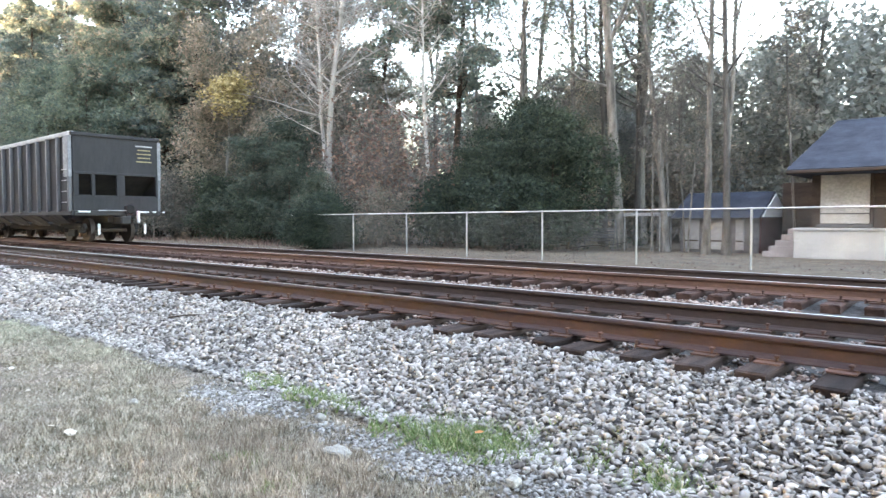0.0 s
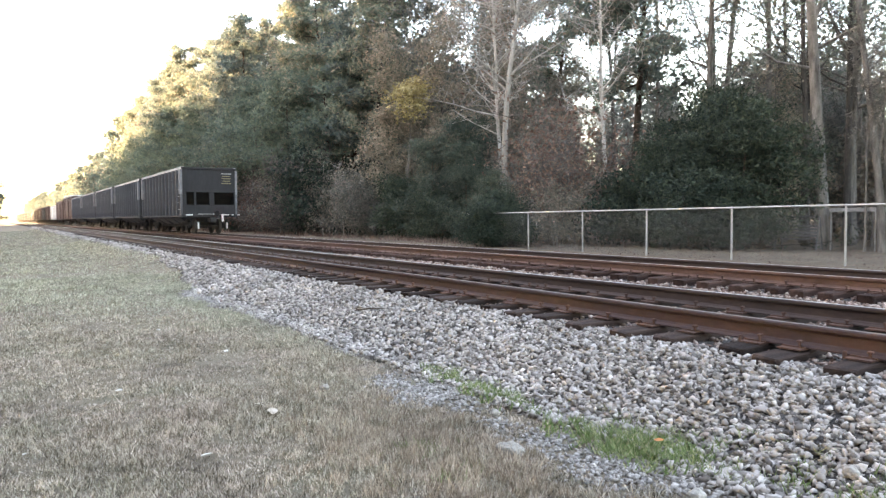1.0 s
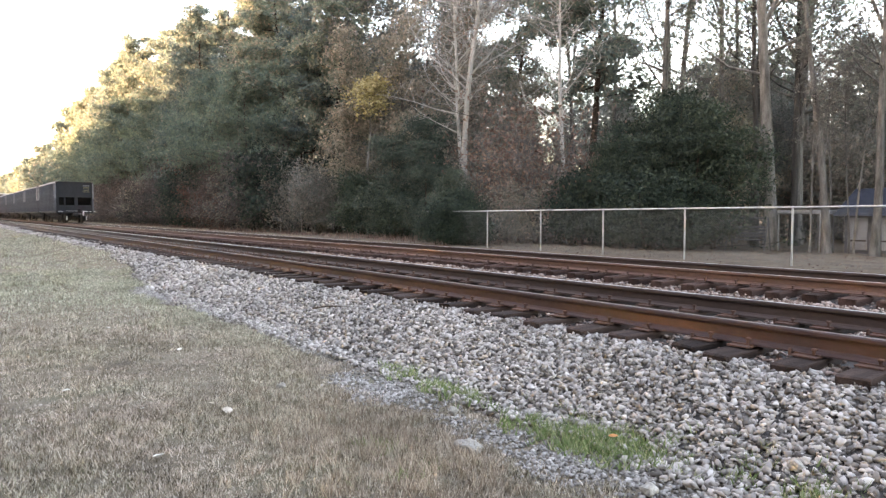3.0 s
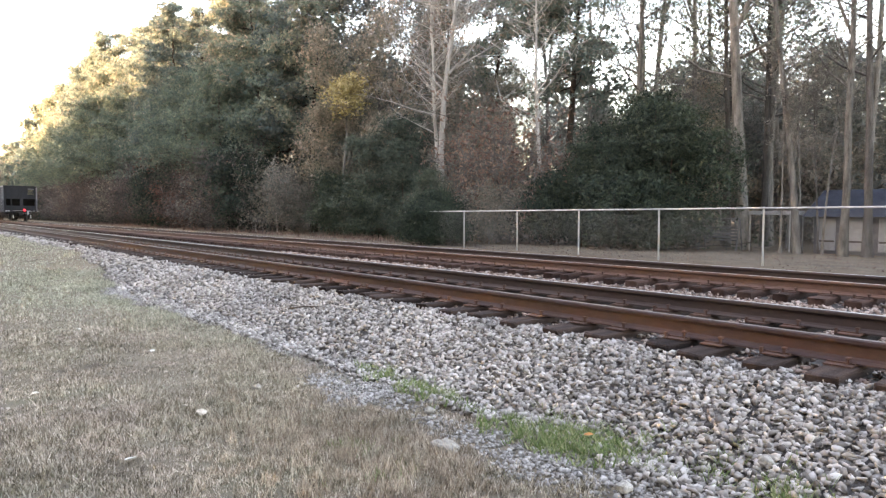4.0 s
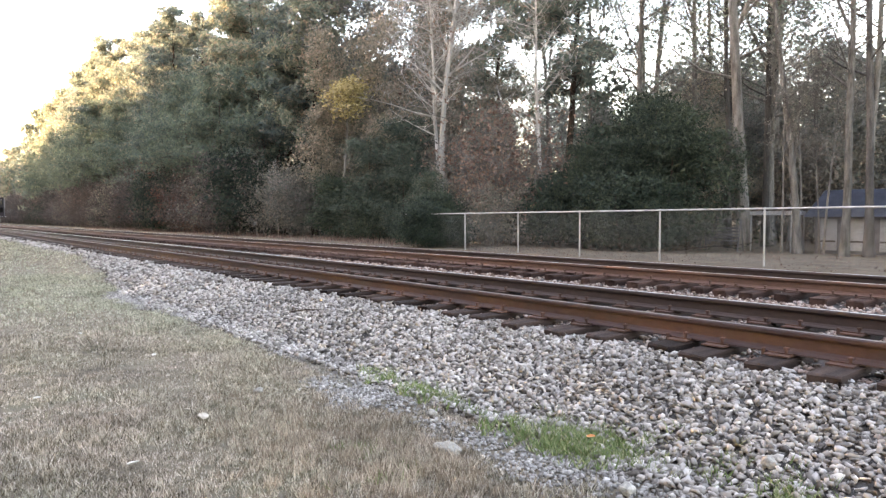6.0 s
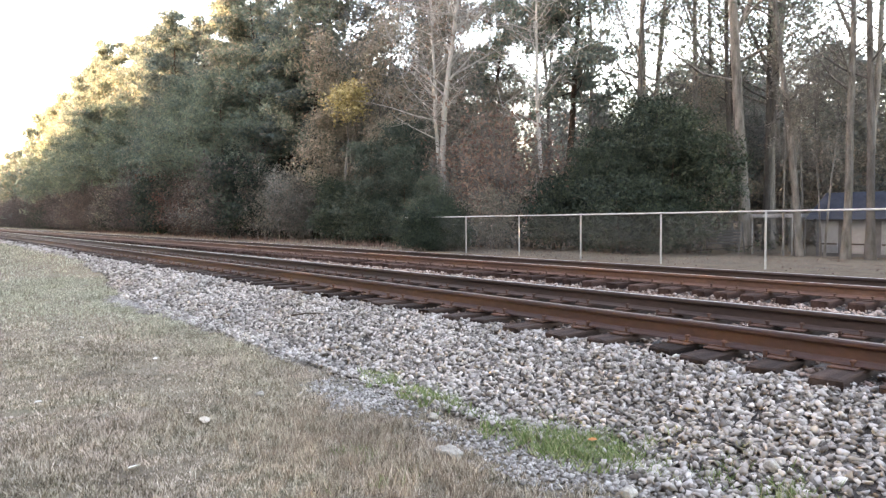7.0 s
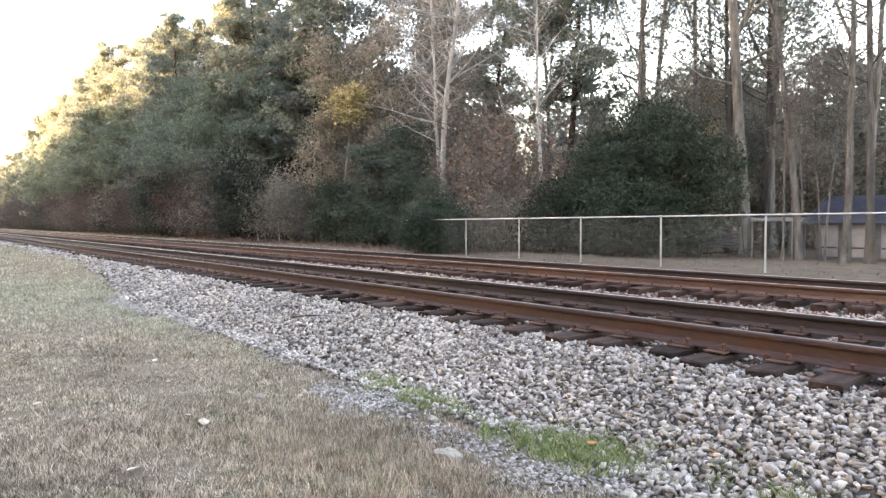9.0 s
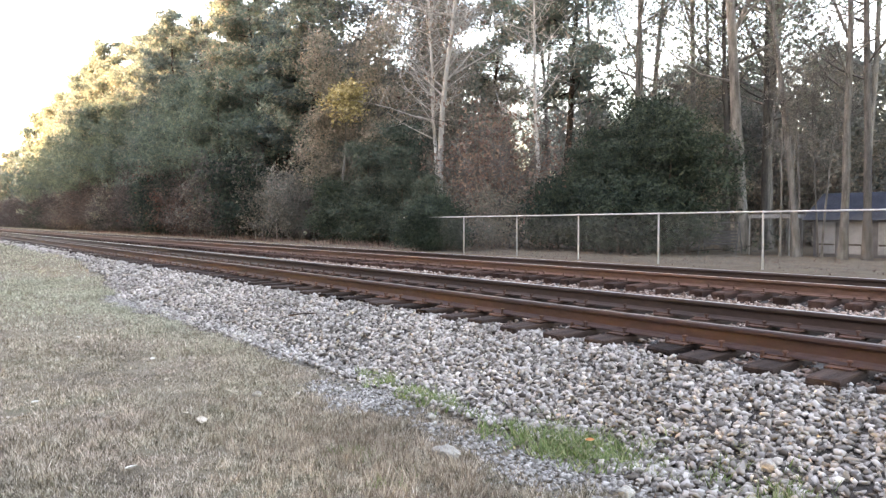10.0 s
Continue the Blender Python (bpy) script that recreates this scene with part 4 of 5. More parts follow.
            put(rng.choice(shade), -30 - row * 6 - rng.uniform(0, 3), yy, float(np.interp(yy, [50, 77, 92, 107, 138, 175], [2.05, 1.8, 1.62, 1.46, 1.36, 1.3])) * rng.uniform(0.95, 1.04), rng.uniform(0, 360))
    for t in pine + oak + thin + sparse + bare + ever + brown + green + far_oak + far_pine + cedar + holly + thicket + haze + shade + [gold, russet, dark, sapling, bough]:
        for o in (*t.children_recursive, t):
            bpy.data.objects.remove(o)


# ---- train ----
SPEED, CAR_END = 16.3, 26.4
CAR_L, PITCH = 13.2, 14.5
HALF = 1.58


def wheelset(parent, y):
    bm = bmesh.new()
    rod(bm, (-0.95, 0, 0), (0.95, 0, 0), 0.08)
    for s in (-1, 1):
        rod(bm, (s * 0.70, 0, 0), (s * 0.83, 0, 0), 0.46, n=24)
        rod(bm, (s * 0.67, 0, 0), (s * 0.70, 0, 0), 0.485, n=24)
        rod(bm, (s * 0.83, 0, 0), (s * 0.86, 0, 0), 0.2, n=12)
    ob = part("wheelset", bm, M_WHEEL, parent)
    ob.matrix_basis = pose(0, y, 0.46)
    return ob


def truck(parent, y):
    bm = bmesh.new()
    for s in (-1, 1):
        box(bm, s * 0.98 - 0.07, s * 0.98 + 0.07, y - 1.2, y + 1.2, 0.5, 0.72, 0.03)
        box(bm, s * 0.98 - 0.08, s * 0.98 + 0.08, y - 0.35, y + 0.35, 0.22, 0.5, 0.03)
        for e in (-0.88, 0.88):
            box(bm, s * 0.98 - 0.1, s * 0.98 + 0.1, y + e - 0.16, y + e + 0.16, 0.36, 0.62, 0.03)
    box(bm, -0.95, 0.95, y - 0.2, y + 0.2, 0.4, 0.78, 0.02)
    part("truck_frame", bm, M_CAR_IN, parent)
    return [wheelset(parent, y - 0.88), wheelset(parent, y + 0.88)]


def plate_part(name, corners, thick, mat, parent, label=""):
    """A flat sheet of metal through four corners, with thickness."""
    c = [Vector(p) for p in corners]
    n = (c[1] - c[0]).cross(c[3] - c[0]).normalized() * thick
    bm = bmesh.new()
    lo, hi = [bm.verts.new(p) for p in c], [bm.verts.new(p + n) for p in c]
    bm.faces.new(lo[::-1]), bm.faces.new(hi)
    for i in range(4):
        k = (i + 1) % 4
        bm.faces.new((lo[i], lo[k], hi[k], hi[i]))
    return part(name, bm, mat, parent, label)


def hopper_car(y):
    """Open-top hopper; its rear end is at its own y = 0 and its body runs ahead."""
    car = empty("hopper_car", pose(TRACKS[1], y, HEAD), "sooty black open-top hopper car with ribbed steel sides", "train car", "train cars")
    top, sill, L = 4.02, 1.15, CAR_L
    for s in (-1, 1):
        part("side_sheet", boxed(s * HALF - 0.02, s * HALF + 0.02, 0.05, L - 0.05, sill, top, 0), M_CAR, car)
        part("top_chord", boxed(s * HALF - 0.08, s * HALF + 0.1, 0, L, top - 0.06, top + 0.1, 0.02), M_CAR_RIM, car, "top chord coloured pale for its highlight")
        part("side_sill", boxed(s * HALF - 0.08, s * HALF + 0.1, 0, L, sill - 0.12, sill + 0.06, 0.02), M_CAR, car)
        for y0, y1 in ((0.02, 0.5), (L - 0.5, L - 0.02)):
            a = s * (HALF + 0.02)
            part("corner_plate", boxed(min(a, a + s * 0.135), max(a, a + s * 0.135), y0, y1, 2.45, top - 0.06, 0.015), M_CORNER, car, "light grey corner plate")
        me = None
        for i in range(13):
            yy = 0.12 + (L - 0.24) * i / 12
            if me is None:
                bm = boxed(0.0, 0.13, -0.06, 0.06, sill, top - 0.05, 0.02)
                me = bpy.data.meshes.new("rib")
                bm.to_mesh(me)
                bm.free()
                me.materials.append(M_RIB)
            child("rib", me, car, pose(s * (HALF + 0.015), yy, 0, 0, 0, 0) if s > 0 else pose(s * (HALF + 0.015), yy, sill + top - 0.05, 0, 180, 0))
    for e, yy in ((1, 0.0), (-1, L)):
        y1 = yy + e * 0.04
        part("end_sheet", boxed(-HALF, HALF, min(yy, y1), max(yy, y1), 2.62, top, 0), M_CAR, car)
        part("end_chord", boxed(-HALF - 0.08, HALF + 0.08, yy - 0.06, yy + 0.06, top - 0.05, top + 0.08, 0.02), M_CAR, car)
        part("end_crossbar", boxed(-HALF, HALF, yy - 0.03, yy + 0.05, 2.56, 2.66, 0.015), M_CAR, car)
        # sloping floor seen through the end frame
        a, b = (yy + e * 0.03, 2.6), (yy + e * 2.9, 1.0)
        plate_part("slope_sheet", [(-HALF, a[0], a[1]), (HALF, a[0], a[1]), (HALF, b[0], b[1]), (-HALF, b[0], b[1])], 0.03, M_CAR_IN, car)
        for px, w in ((-1.48, 0.1), (-0.87, 0.07), (0.135, 0.155), (1.54, 0.04)):
            part("end_post", boxed(px - w, px + w, yy - 0.02, yy + 0.1 if e > 0 else yy + 0.02, 1.75, 2.6, 0.01), M_CAR, car)
        part("end_panel", boxed(-HALF, HALF, min(yy, y1), max(yy, y1), 1.2, 1.8, 0), M_CAR, car)
        part("end_sill", boxed(-HALF, HALF, yy - 0.05, yy + 0.12, 1.02, 1.22, 0.02), M_CAR_IN, car)
        cp = boxed(-0.11, 0.11, yy - e * 0.62, yy + 0.3 * e, 0.72, 0.98, 0.03) if e > 0 else boxed(-0.11, 0.11, yy - 0.3, yy + 0.62, 0.72, 0.98, 0.03)
        box(cp, -0.18, 0.2, yy - e * 0.62 - 0.12, yy - e * 0.62 + 0.12, 0.7, 1.0, 0.04)
        part("coupler", cp, M_CAR_IN, car)
    for k in range(4):
        yy = 2.9 + k * (L - 5.8) / 3
        for s in (-1, 1):
            for e in (-1, 1):
                bm = bmesh.new()
                c = [(s * HALF * 0.95, yy, 1.05), (s * 0.55, yy + e * 0.1, 0.4), (s * 0.55, yy + e * 0.5, 0.4), (s * HALF * 0.95, yy + e * 1.15, 1.05)]
                vs = [bm.verts.new(p) for p in c] + [bm.verts.new((p[0] - s * 0.06, p[1], p[2])) for p in c]
                bm.faces.new(vs[:4]), bm.faces.new(vs[4:][::-1])
                for i in range(4):
                    j = (i + 1) % 4
                    bm.faces.new((vs[i], vs[j], vs[4 + j], vs[4 + i]))
                bmesh.ops.recalc_face_normals(bm, faces=bm.faces)
                part("hopper_bay", bm, M_BAY, car)
    part("centre_sill", boxed(-0.3, 0.3, 0.2, L - 0.2, 0.75, 1.05, 0.02), M_CAR_IN, car)
    part("hopper_floor", boxed(-0.85, 0.85, 3.2, L - 3.2, 0.42, 0.75, 0.05), M_CAR_IN, car)
    sets = truck(car, 1.75) + truck(car, L - 1.75)
    return car, sets


def end_fittings(car):
    """What only the last car shows: stencils, grab irons, steps, hoses and the end-of-train lamp."""
    for i, w in enumerate((0.66, 0.5, 0.56, 0.5, 0.6)):
        part("stencil_line", boxed(0.72 + (0.66 - w) / 2, 0.72 + (0.66 + w) / 2, -0.006, 0.0, 3.72 - i * 0.15, 3.77 - i * 0.15), M_CAR_RIM if i == 0 else M_YELLOW, car, "faded stencilled line")
    for x, w in ((-1.25, 0.2), (0.95, 0.2), (1.38, 0.06), (1.75, 0.06)):
        part("step_tread", boxed(x - w, x + w, -0.14, -0.05, 1.14, 1.2, 0.008), M_WHITE, car, "white-painted step edge")
    part("cut_lever", boxed(-0.75, 0.62, -0.12, -0.08, 1.2, 1.24, 0.008), M_CAR_RIM, car)
    part("air_hose", boxed(0.68, 0.8, -0.16, -0.06, 0.75, 1.22, 0.03), M_WHITE, car)
    # pale blocks added to stand for the white arcs on the wheels
    for x in (-0.72, 1.02):
        part("wheel_marker", boxed(x - 0.05, x + 0.05, -0.08, -0.03, 0.3, 0.72, 0.03), M_WHITE, car, "small pale block at wheel height")
    for i in range(4):
        part("grab_iron", boxed(-HALF - 0.2, -HALF - 0.16, 0.15, 0.6, 1.5 + i * 0.4, 1.53 + i * 0.4, 0.008), M_CAR_RIM, car)
    lamp = part("marker_lamp", box(boxed(0.24, 0.5, -0.12, 0.05, 1.1, 1.42, 0.03), 0.3, 0.44, -0.1, 0.0, 0.95, 1.1), M_CAR_IN, car, "end-of-train marker lamp")
    bm = bmesh.new()
    rod(bm, (0, -0.02, 0), (0, 0.0, 0), 0.11, 0.13, 16)
    lens = part("lens", bm, M_LAMP, lamp, "red glowing lens")
    # dark cup added behind the lens to hide its glow when turned away
    bm = bmesh.new()
    rod(bm, (0, 0.002, 0), (0, 0.05, 0), 0.2, 0.15, 16)
    part("reflector", bm, M_CAR_IN, lens)
    lens.matrix_basis = pose(0.37, -0.34, 1.28)
    LENS.append(lens)


def box_car(y, length, h, paint, roof, label):
    car = empty("box_car", pose(TRACKS[1], y, HEAD), label, "train car", "train cars")
    part("body", boxed(-1.55, 1.55, 0, length, 1.05, h, 0.03), paint, car)
    part("roof", boxed(-1.6, 1.6, -0.05, length + 0.05, h, h + 0.18, 0.06), roof, car)
    for k in range(10):
        yy = 0.4 + k * (length - 0.8) / 9
        part("rib", boxed(-1.6, -1.55, yy - 0.05, yy + 0.05, 1.1, h - 0.05, 0.01), paint, car)
    part("door", boxed(-1.64, -1.55, length * 0.4, length * 0.6, 1.15, h - 0.25, 0.02), paint, car)
    part("underframe", boxed(-0.5, 0.5, 0.3, length - 0.3, 0.7, 1.05, 0.02), M_CAR_IN, car)
    return car, truck(car, 1.9) + truck(car, length - 1.9)


TRAIN = []
LENS = []


def build_train():
    y = CAR_END
    for k in range(5):
        car, sets = hopper_car(y)
        if k == 0:
            end_fittings(car)
        TRAIN.append((car, y, sets if k == 0 else []))
        y += PITCH
    plain = ((15.5, 3.9, M_CAR_RED, M_CAR_RED, "oxide-red box car with ribbed sides"), (15.5, 3.7, M_CAR, M_CAR, "black box car with ribbed sides"))
    for length, h, paint, roof, label in ((15.5, 4.5, M_CAR_RED, M_WHITE, "oxide-red box car with a pale roof"), (15.5, 4.1, M_CAR_RED, M_CAR_RED, "oxide-red box car with ribbed sides"),
                                          (15.5, 3.6, M_WHITE, M_WHITE, "dusty white box car"), (15.5, 3.8, M_CAR_RED, M_CAR_RED, "oxide-red box car with ribbed sides"),
                                          (15.5, 3.8, M_CAR, M_CAR, "black box car with ribbed sides"), (15.5, 4.0, M_CAR_RED, M_CAR_RED, "oxide-red box car with ribbed sides"), *(plain * 7)):
        car, sets = box_car(y, length, h, paint, roof, label)
        TRAIN.append((car, y, []))
        y += length + 1.3


# ---- yard buildings ----
def build_house():
    """Low house with a shingled roof; its long front faces the tracks."""
    h = empty("house", pose(24.4, 5.9, 0.2, 0, 0, -90), "dark brown house with a slate-blue shingled roof and pale skirting", "house")
    part("wall", boxed(0.35, 11.0, 0.8, 7.2, 0.0, 2.85, 0), M_SIDING, h)
    part("wing_wall", boxed(-1.25, 0.347, 3.5, 7.0, 0.0, 2.7, 0), M_SIDING, h, "dark brown wing behind the porch")
    bm = bmesh.new()
    e0, e1, d0, d1, z0, z1 = -0.15, 11.6, -0.4, 8.4, 2.78, 4.95
    lo = [bm.verts.new(p) for p in ((e0, d0, z0), (e1, d0, z0), (e1, d1, z0), (e0, d1, z0))]
    mid = [bm.verts.new(p) for p in ((e0, d0, z0 + 0.14), (e1, d0, z0 + 0.14), (e1, d1, z0 + 0.14), (e0, d1, z0 + 0.14))]
    ra, rb = bm.verts.new((e0 + 0.6, 4.0, z1)), bm.verts.new((e1 - 0.6, 4.0, z1))
    bm.faces.new(lo[::-1])
    for i in range(4):
        k = (i + 1) % 4
        bm.faces.new((lo[i], lo[k], mid[k], mid[i]))
    bm.faces.new((mid[0], mid[1], rb, ra)), bm.faces.new((mid[2], mid[3], ra, rb)), bm.faces.new((mid[1], mid[2], rb)), bm.faces.new((mid[3], mid[0], ra))
    bmesh.ops.recalc_face_normals(bm, faces=bm.faces)
    roof = part("roof", bm, M_ROOF, h)
    for r in range(14):
        f0 = r / 14
        y0, zz = d0 + f0 * 4.4, z0 + 0.14 + f0 * (z1 - z0 - 0.14)
        part("shingle_course", boxed(e0 + 0.6 * f0, e1 - 0.6 * f0, -0.02, 0.34, 0.0, 0.02, m=pose(0, y0, zz + 0.006, 24.8)), M_ROOF, roof)
    part("gutter", boxed(e0, e1, d0 - 0.1, d0, z0 + 0.02, z0 + 0.13, 0.02), M_SIDING, roof)
    for x, w in ((0.62, 1.42), (3.1, 1.3)):
        win = part("window", boxed(x, x + w, 0.74, 0.8, 1.17, 2.78, 0.01), M_DOOR, h, "white blind behind the window")
        part("window_frame", boxed(x - 0.1, x, 0.7, 0.82, 1.05, 2.8), M_SIDING, win)
        part("window_frame", boxed(x + w, x + w + 0.1, 0.7, 0.82, 1.05, 2.8), M_SIDING, win)
        part("window_sill", boxed(x - 0.1, x + w + 0.1, 0.66, 0.8, 1.05, 1.15, 0.01), M_GREY, win)
        part("slat", boxed(x, x + w, 0.725, 0.745, 1.48, 1.52), M_GREY, win)
    part("skirting", boxed(0.0, 11.0, 0.0, 0.12, 0.0, 0.95, 0.01), M_DOOR, h, "pale low deck skirting")
    part("deck", boxed(-0.04, 11.05, -0.05, 0.8, 0.95, 1.03, 0.01), M_DOOR, h)
    st = part("stair", boxed(-1.05, -0.06, 0.3, 1.2, 0.0, 0.2), M_STEP, h, "pale painted stair to the deck")
    for k in range(1, 5):
        part("tread", boxed(-1.05 + 0.2 * k, -0.06, 0.3, 1.2, 0.2 * k + 0.002, 0.2 * k + 0.19), M_STEP, st)


def build_shed():
    s = empty("shed", pose(26.0, 10.35, 0.24, 0, 0, -90), "small grey shed with a dark shingled roof and pale doors", "shed")
    part("wall", boxed(0, 2.9, 0, 3.2, 0, 1.4), M_GREY, s)
    part("side_wall", boxed(2.903, 2.96, 0.05, 3.2, 0, 1.33), M_MAROON, s, "dark maroon boarded end wall")
    bm = bmesh.new()
    p = [(-0.3, -0.3, 1.33), (3.0, -0.3, 1.33), (3.0, 3.5, 1.33), (-0.3, 3.5, 1.33), (-0.3, 1.6, 2.35), (3.0, 1.6, 2.35)]
    v = [bm.verts.new(q) for q in p]
    for f in ((0, 1, 5, 4), (2, 3, 4, 5), (0, 4, 3), (1, 2, 5), (3, 2, 1, 0)):
        bm.faces.new([v[i] for i in f])
    part("roof", bm, M_ROOF, s)
    bm = bmesh.new()
    v = [bm.verts.new(q) for q in ((3.02, -0.1, 1.36), (3.02, 3.3, 1.36), (3.02, 1.6, 2.25), (3.06, -0.1, 1.36), (3.06, 3.3, 1.36), (3.06, 1.6, 2.25))]
    for f in ((0, 1, 2), (5, 4, 3), (0, 3, 4, 1), (1, 4, 5, 2), (2, 5, 3, 0)):
        bm.faces.new([v[i] for i in f])
    bmesh.ops.recalc_face_normals(bm, faces=bm.faces)
    part("gable", bm, M_WHITE, s, "white painted gable board")
    for x, w in ((0.12, 0.62), (1.0, 0.75), (2.1, 0.3)):
        d = part("door", boxed(x, x + w, -0.05, 0.0, 0.12, 1.26, 0.01), M_PANEL, s, "pale painted door panel")
        part("cross_rail", boxed(x + 0.03, x + w - 0.03, -0.07, -0.05, 0.42, 0.48), M_SIDING, d)
    b = empty("lawn_swing", pose(24.7, 14.0, 0.22, 0, 0, -78), "old metal-framed lawn swing under the trees", "swing")
    for x in (0.0, 1.4):
        part("frame", rod(rod(bmesh.new(), (x, -0.45, -0.03), (x, 0.0, 1.25), 0.025), (x, 0.45, -0.03), (x, 0.0, 1.25), 0.025), M_GREY, b)
    part("crossbar", rod(bmesh.new(), (0, 0, 1.25), (1.4, 0, 1.25), 0.025), M_GREY, b)
    part("seat", boxed(0.15, 1.25, -0.25, 0.25, 0.4, 0.45, 0.01), M_GREY, b)
    for k in range(4):
        part("back_slat", boxed(0.15, 1.25, 0.25, 0.29, 0.5 + k * 0.12, 0.58 + k * 0.12, 0.005), M_GREY, b)
    for x in (0.15, 1.25):
        part("hanger", rod(bmesh.new(), (x, 0.0, 0.42), (x, 0.0, 1.25), 0.012), M_GREY, b)
    # a low pale canopy on posts beside the shed
    c = empty("canopy", pose(25.6, 12.6, 0.22, 0, 0, -90), "low pale sheet-metal canopy on thin posts", "canopy")
    part("sheet", boxed(0, 1.6, 0, 1.2, 1.42, 1.56, 0.01), M_DOOR, c)
    for x, y in ((0.05, 0.05), (1.55, 0.05), (0.05, 1.15), (1.55, 1.15)):
        part("post", rod(bmesh.new(), (x, y, -0.05), (x, y, 1.42), 0.03), M_GALV, c)


# ---- things on the verge ----
def pebble(name, dims, mat, seed):
    bm = bmesh.new()
    bmesh.ops.create_icosphere(bm, subdivisions=3, radius=0.5)
    for v in bm.verts:
        k = 1 + 0.35 * noise.noise(v.co * 2.2 + Vector((seed, 0, 0))) + 0.12 * noise.noise(v.co * 7 + Vector((0, seed, 0)))
        v.co = Vector((v.co.x * dims[0], v.co.y * dims[1], max(-0.3, v.co.z) * dims[2])) * k
    me = bpy.data.meshes.new(name)
    bm.to_mesh(me)
    bm.free()
    me.materials.append(mat)
    return new(name, me)


def curled_leaf(size, mat, seed):
    """A dry leaf: a pointed blade, cupped along its midrib, with some thickness."""
    rng = random.Random(seed)
    n, verts, faces = 7, [], []
    curl = rng.uniform(0.1, 0.3)
    for t in (0.0, 0.003):
        for i in range(n):
            u = i / (n - 1)
            w = math.sin(math.pi * min(1, u * 0.94 + 0.06)) ** 0.8 * 0.3 * size
            z = curl * size * (u - 0.5) ** 2 + t
            verts += [((u - 0.5) * size, -w, z + 0.35 * w), ((u - 0.5) * size, 0, z), ((u - 0.5) * size, w * rng.uniform(0.8, 1.1), z + 0.45 * w)]
    for b, flip in ((0, False), (n * 3, True)):
        for i in range(n - 1):
            for k in (0, 1):
                q = (b + i * 3 + k, b + i * 3 + k + 1, b + i * 3 + 4 + k, b + i * 3 + 3 + k)
                faces.append(q if flip else q[::-1])
    return new("fallen_leaf", raw_mesh("fallen_leaf", verts, faces, mat, True))


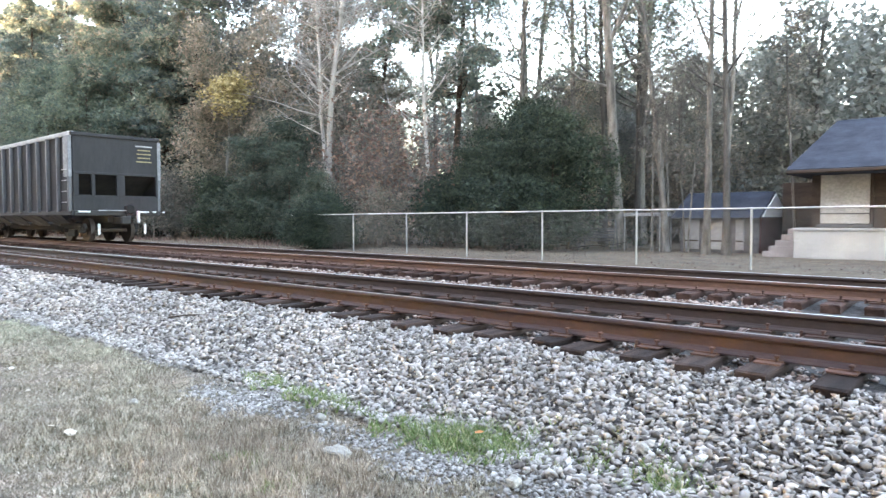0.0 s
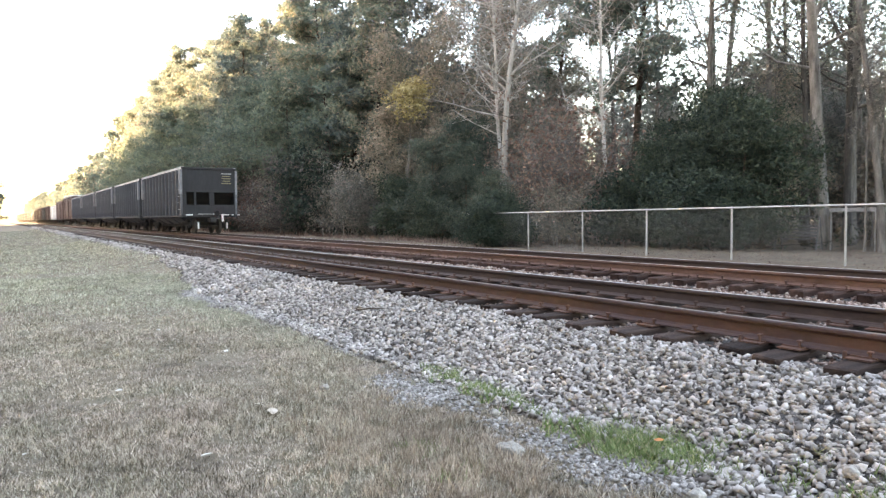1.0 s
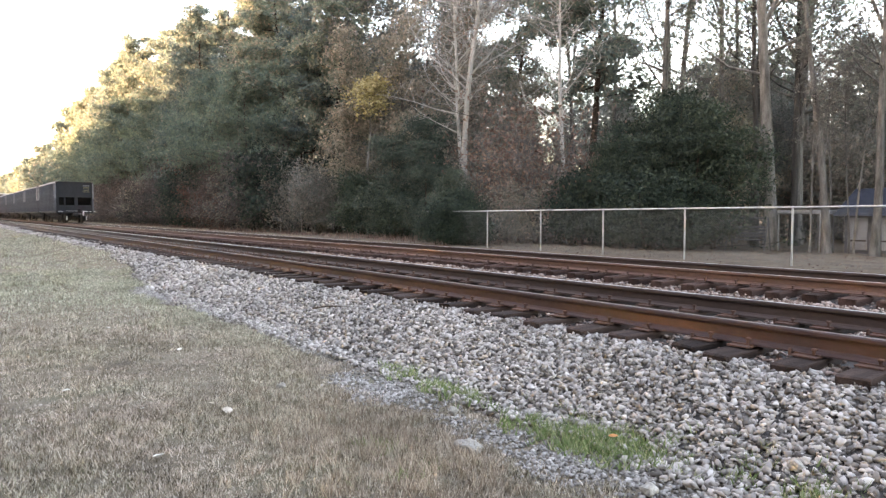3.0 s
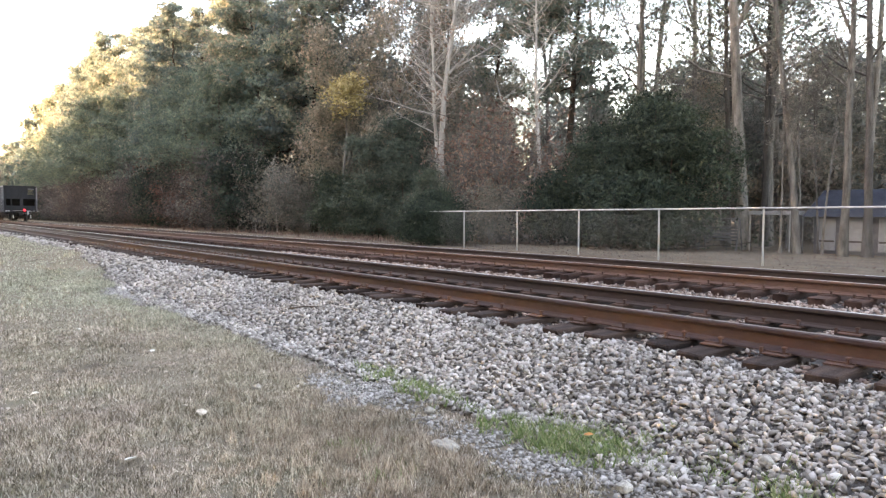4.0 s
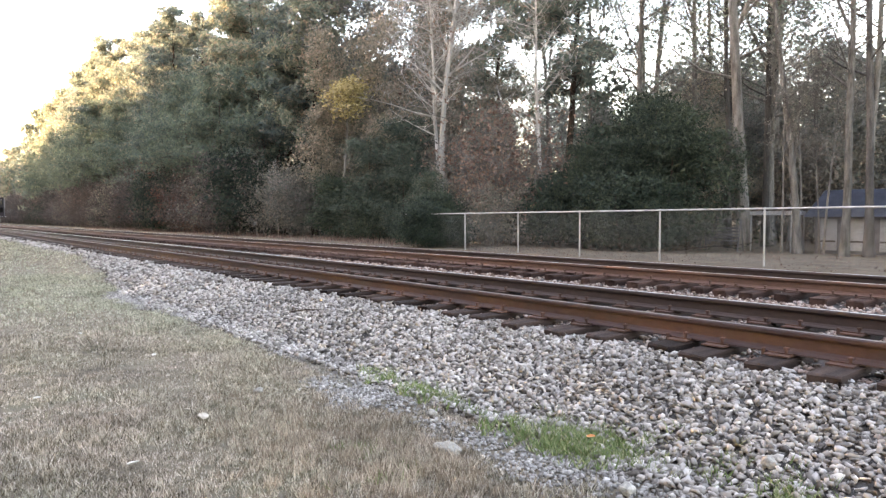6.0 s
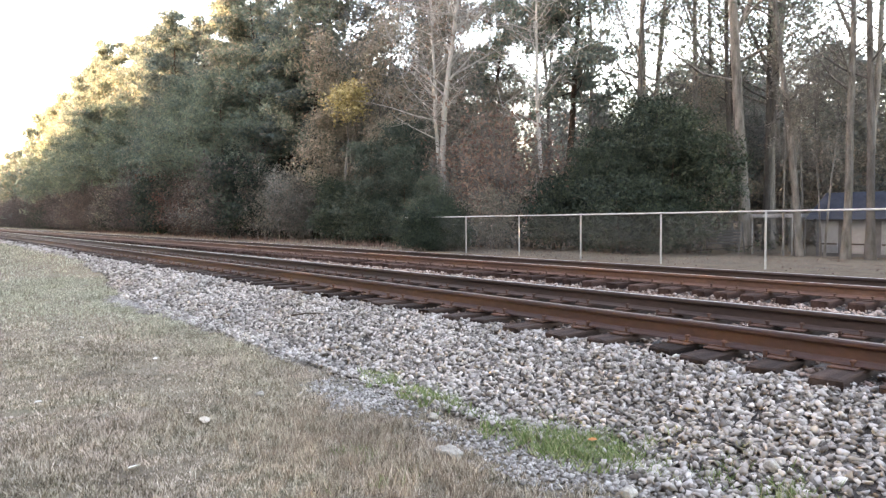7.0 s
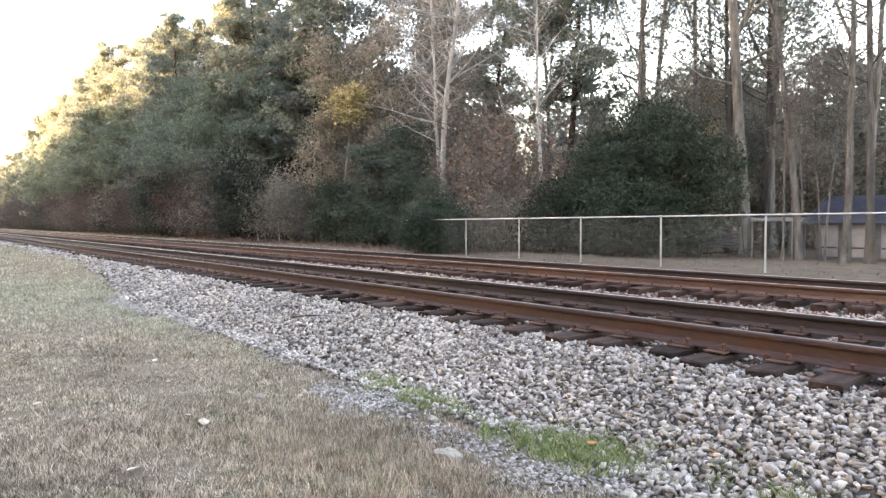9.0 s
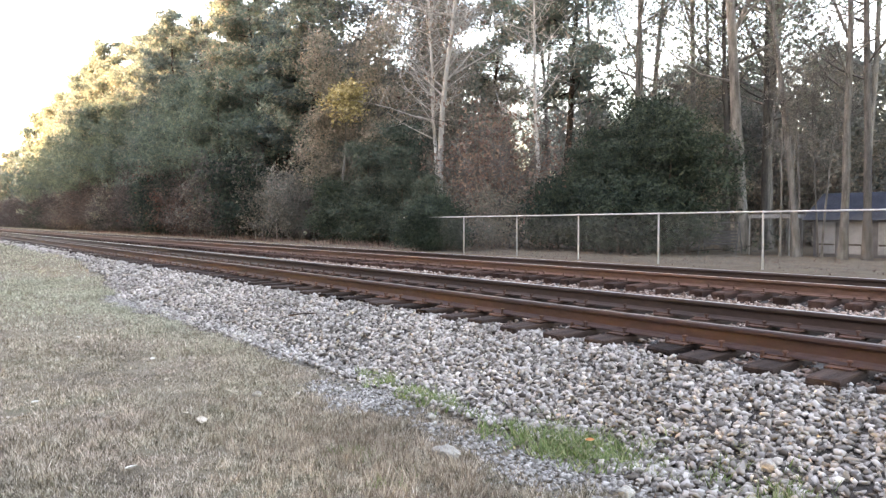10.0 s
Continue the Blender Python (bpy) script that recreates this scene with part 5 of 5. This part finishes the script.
def build_litter():
    rock = pebble("rock", (0.19, 0.12, 0.1), M_ROCK, 1.0)
    rock.matrix_basis = pose(2.7, 3.26, 0.015, 0, 0, 120)
    tagged(rock, "pale weathered limestone rock half sunk in the grass", "rock")
    for k, (x, y, d) in enumerate(((3.05, 2.15, 0.1), (3.85, 1.75, 0.11), (3.62, 3.1, 0.1), (2.35, 5.4, 0.08), (3.1, 3.95, 0.08))):
        r = pebble("rock", (d, d * 0.8, d * 0.7), M_ROCK, 3.0 + k)
        r.matrix_basis = pose(x, y, max(0.0, float(bed_z(x)) if x > 3.5 else 0.0) + 0.02, 0, 0, 40 * k)
        tagged(r, "pale stray stone beside the ballast", "rock")
    spots = ((1.7, 4.9, 0.13, 1), (1.67, 5.14, 0.1, 1), (1.04, 4.22, 0.085, 0), (1.21, 5.35, 0.045, 0), (0.83, 6.28, 0.06, 0), (2.08, 7.48, 0.07, 0),
             (1.74, 9.47, 0.08, 0), (1.02, 8.5, 0.08, 1), (0.1, 4.9, 0.05, 0), (3.5, 2.75, 0.06, 2), (1.9, 6.4, 0.05, 1), (0.6, 5.9, 0.045, 1))
    for k, (x, y, d, kind) in enumerate(spots):
        leaf = curled_leaf(d, (M_PAPER, M_LEAFTAN, M_ORANGE)[kind], k)
        leaf.matrix_basis = pose(x, y, 0.03 if kind < 2 else 0.06, 8, -6, (-30 if d > 0.15 else 70 + 67 * k))
        tagged(leaf, ("bleached fallen leaf lying on the dry grass", "curled tan fallen leaf on the dry grass", "orange fallen leaf on green weeds")[kind], "leaf", "fallen leaves")
    bm = bmesh.new()
    rod(bm, (-0.2, 0, 0), (0.0, 0.015, 0.01), 0.012, 0.011, 7)
    rod(bm, (0.0, 0.015, 0.01), (0.2, 0.0, 0.0), 0.011, 0.006, 7)
    me = bpy.data.meshes.new("stick")
    bm.to_mesh(me)
    bm.free()
    me.materials.append(M_BARK_DARK)
    st = new("stick", me)
    st.matrix_basis = pose(4.24, 8.2, float(bed_z(4.24)) + 0.06, 0, -3, -27)
    tagged(st, "short dark stick lying on the ballast", "stick")
    # rank dead grass along the foot of the wood
    rng = np.random.default_rng(33)
    x, y = rng.normal(19.4, 0.8, 4000), rng.uniform(23, 95, 4000)
    keep = np.array([noise.noise((a * 0.5, b * 0.4, 6)) > -0.15 for a, b in zip(x, y)])
    x, y = x[keep], y[keep]
    blades("dead_grass", "rank dead brown grass along the wood's edge", M_BROWN, x, y, np.full(len(x), 0.19), rng.uniform(0.12, 0.42, len(x)), rng.uniform(0.012, 0.03, len(x)), 34, 0.4)
    # leaf litter under the trees and in the yard
    rng = np.random.default_rng(31)
    n = 5000
    x, y = rng.uniform(14.2, 27, n), rng.uniform(1, 30, n)
    z = np.array([ground_z(a) for a in x]) + 0.012
    V, T = sprays(rng, np.stack([x, y, z], -1), 0.01, 1, 0.055, 0.4)
    tagged(new("leaf_litter", tri_mesh("leaf_litter", V, T, M_BROWN)), "scattered dry brown leaf litter in the yard", "leaves", kind="stuff")


build_ground()
build_bed()
build_stones()
build_grass()
build_fence()
build_woods()
build_house()
build_shed()
build_litter()
build_train()
build_tracks()


def motions():
    for car, y, sets in TRAIN:
        walk(car, [(t, pose(TRACKS[1], y + SPEED * t, HEAD)) for t in (0.0, 10.0)])
        for ob in sets:
            yy = ob.matrix_basis.translation.y
            rows = []
            for f in range(0, 301):
                rows.append((f / 30, pose(0, yy, 0.46, -math.degrees(SPEED / 0.46) * f / 30)))
            walk(ob, rows)
    # the marker's lens swings round to the rear and away again, imitating its flashing
    rows = [(0.0, 130)]
    for t0 in (2.36, 3.86, 5.36):
        rows += [(t0 - 0.066, 130), (t0 - 0.033, 65), (t0, 0), (t0 + 0.2, 0), (t0 + 0.233, 65), (t0 + 0.266, 130)]
    rows.append((10.0, 130))
    for lens in LENS:
        walk(lens, [(t, pose(0.37, -0.34, 1.28, 0, 0, a)) for t, a in rows])


motions()
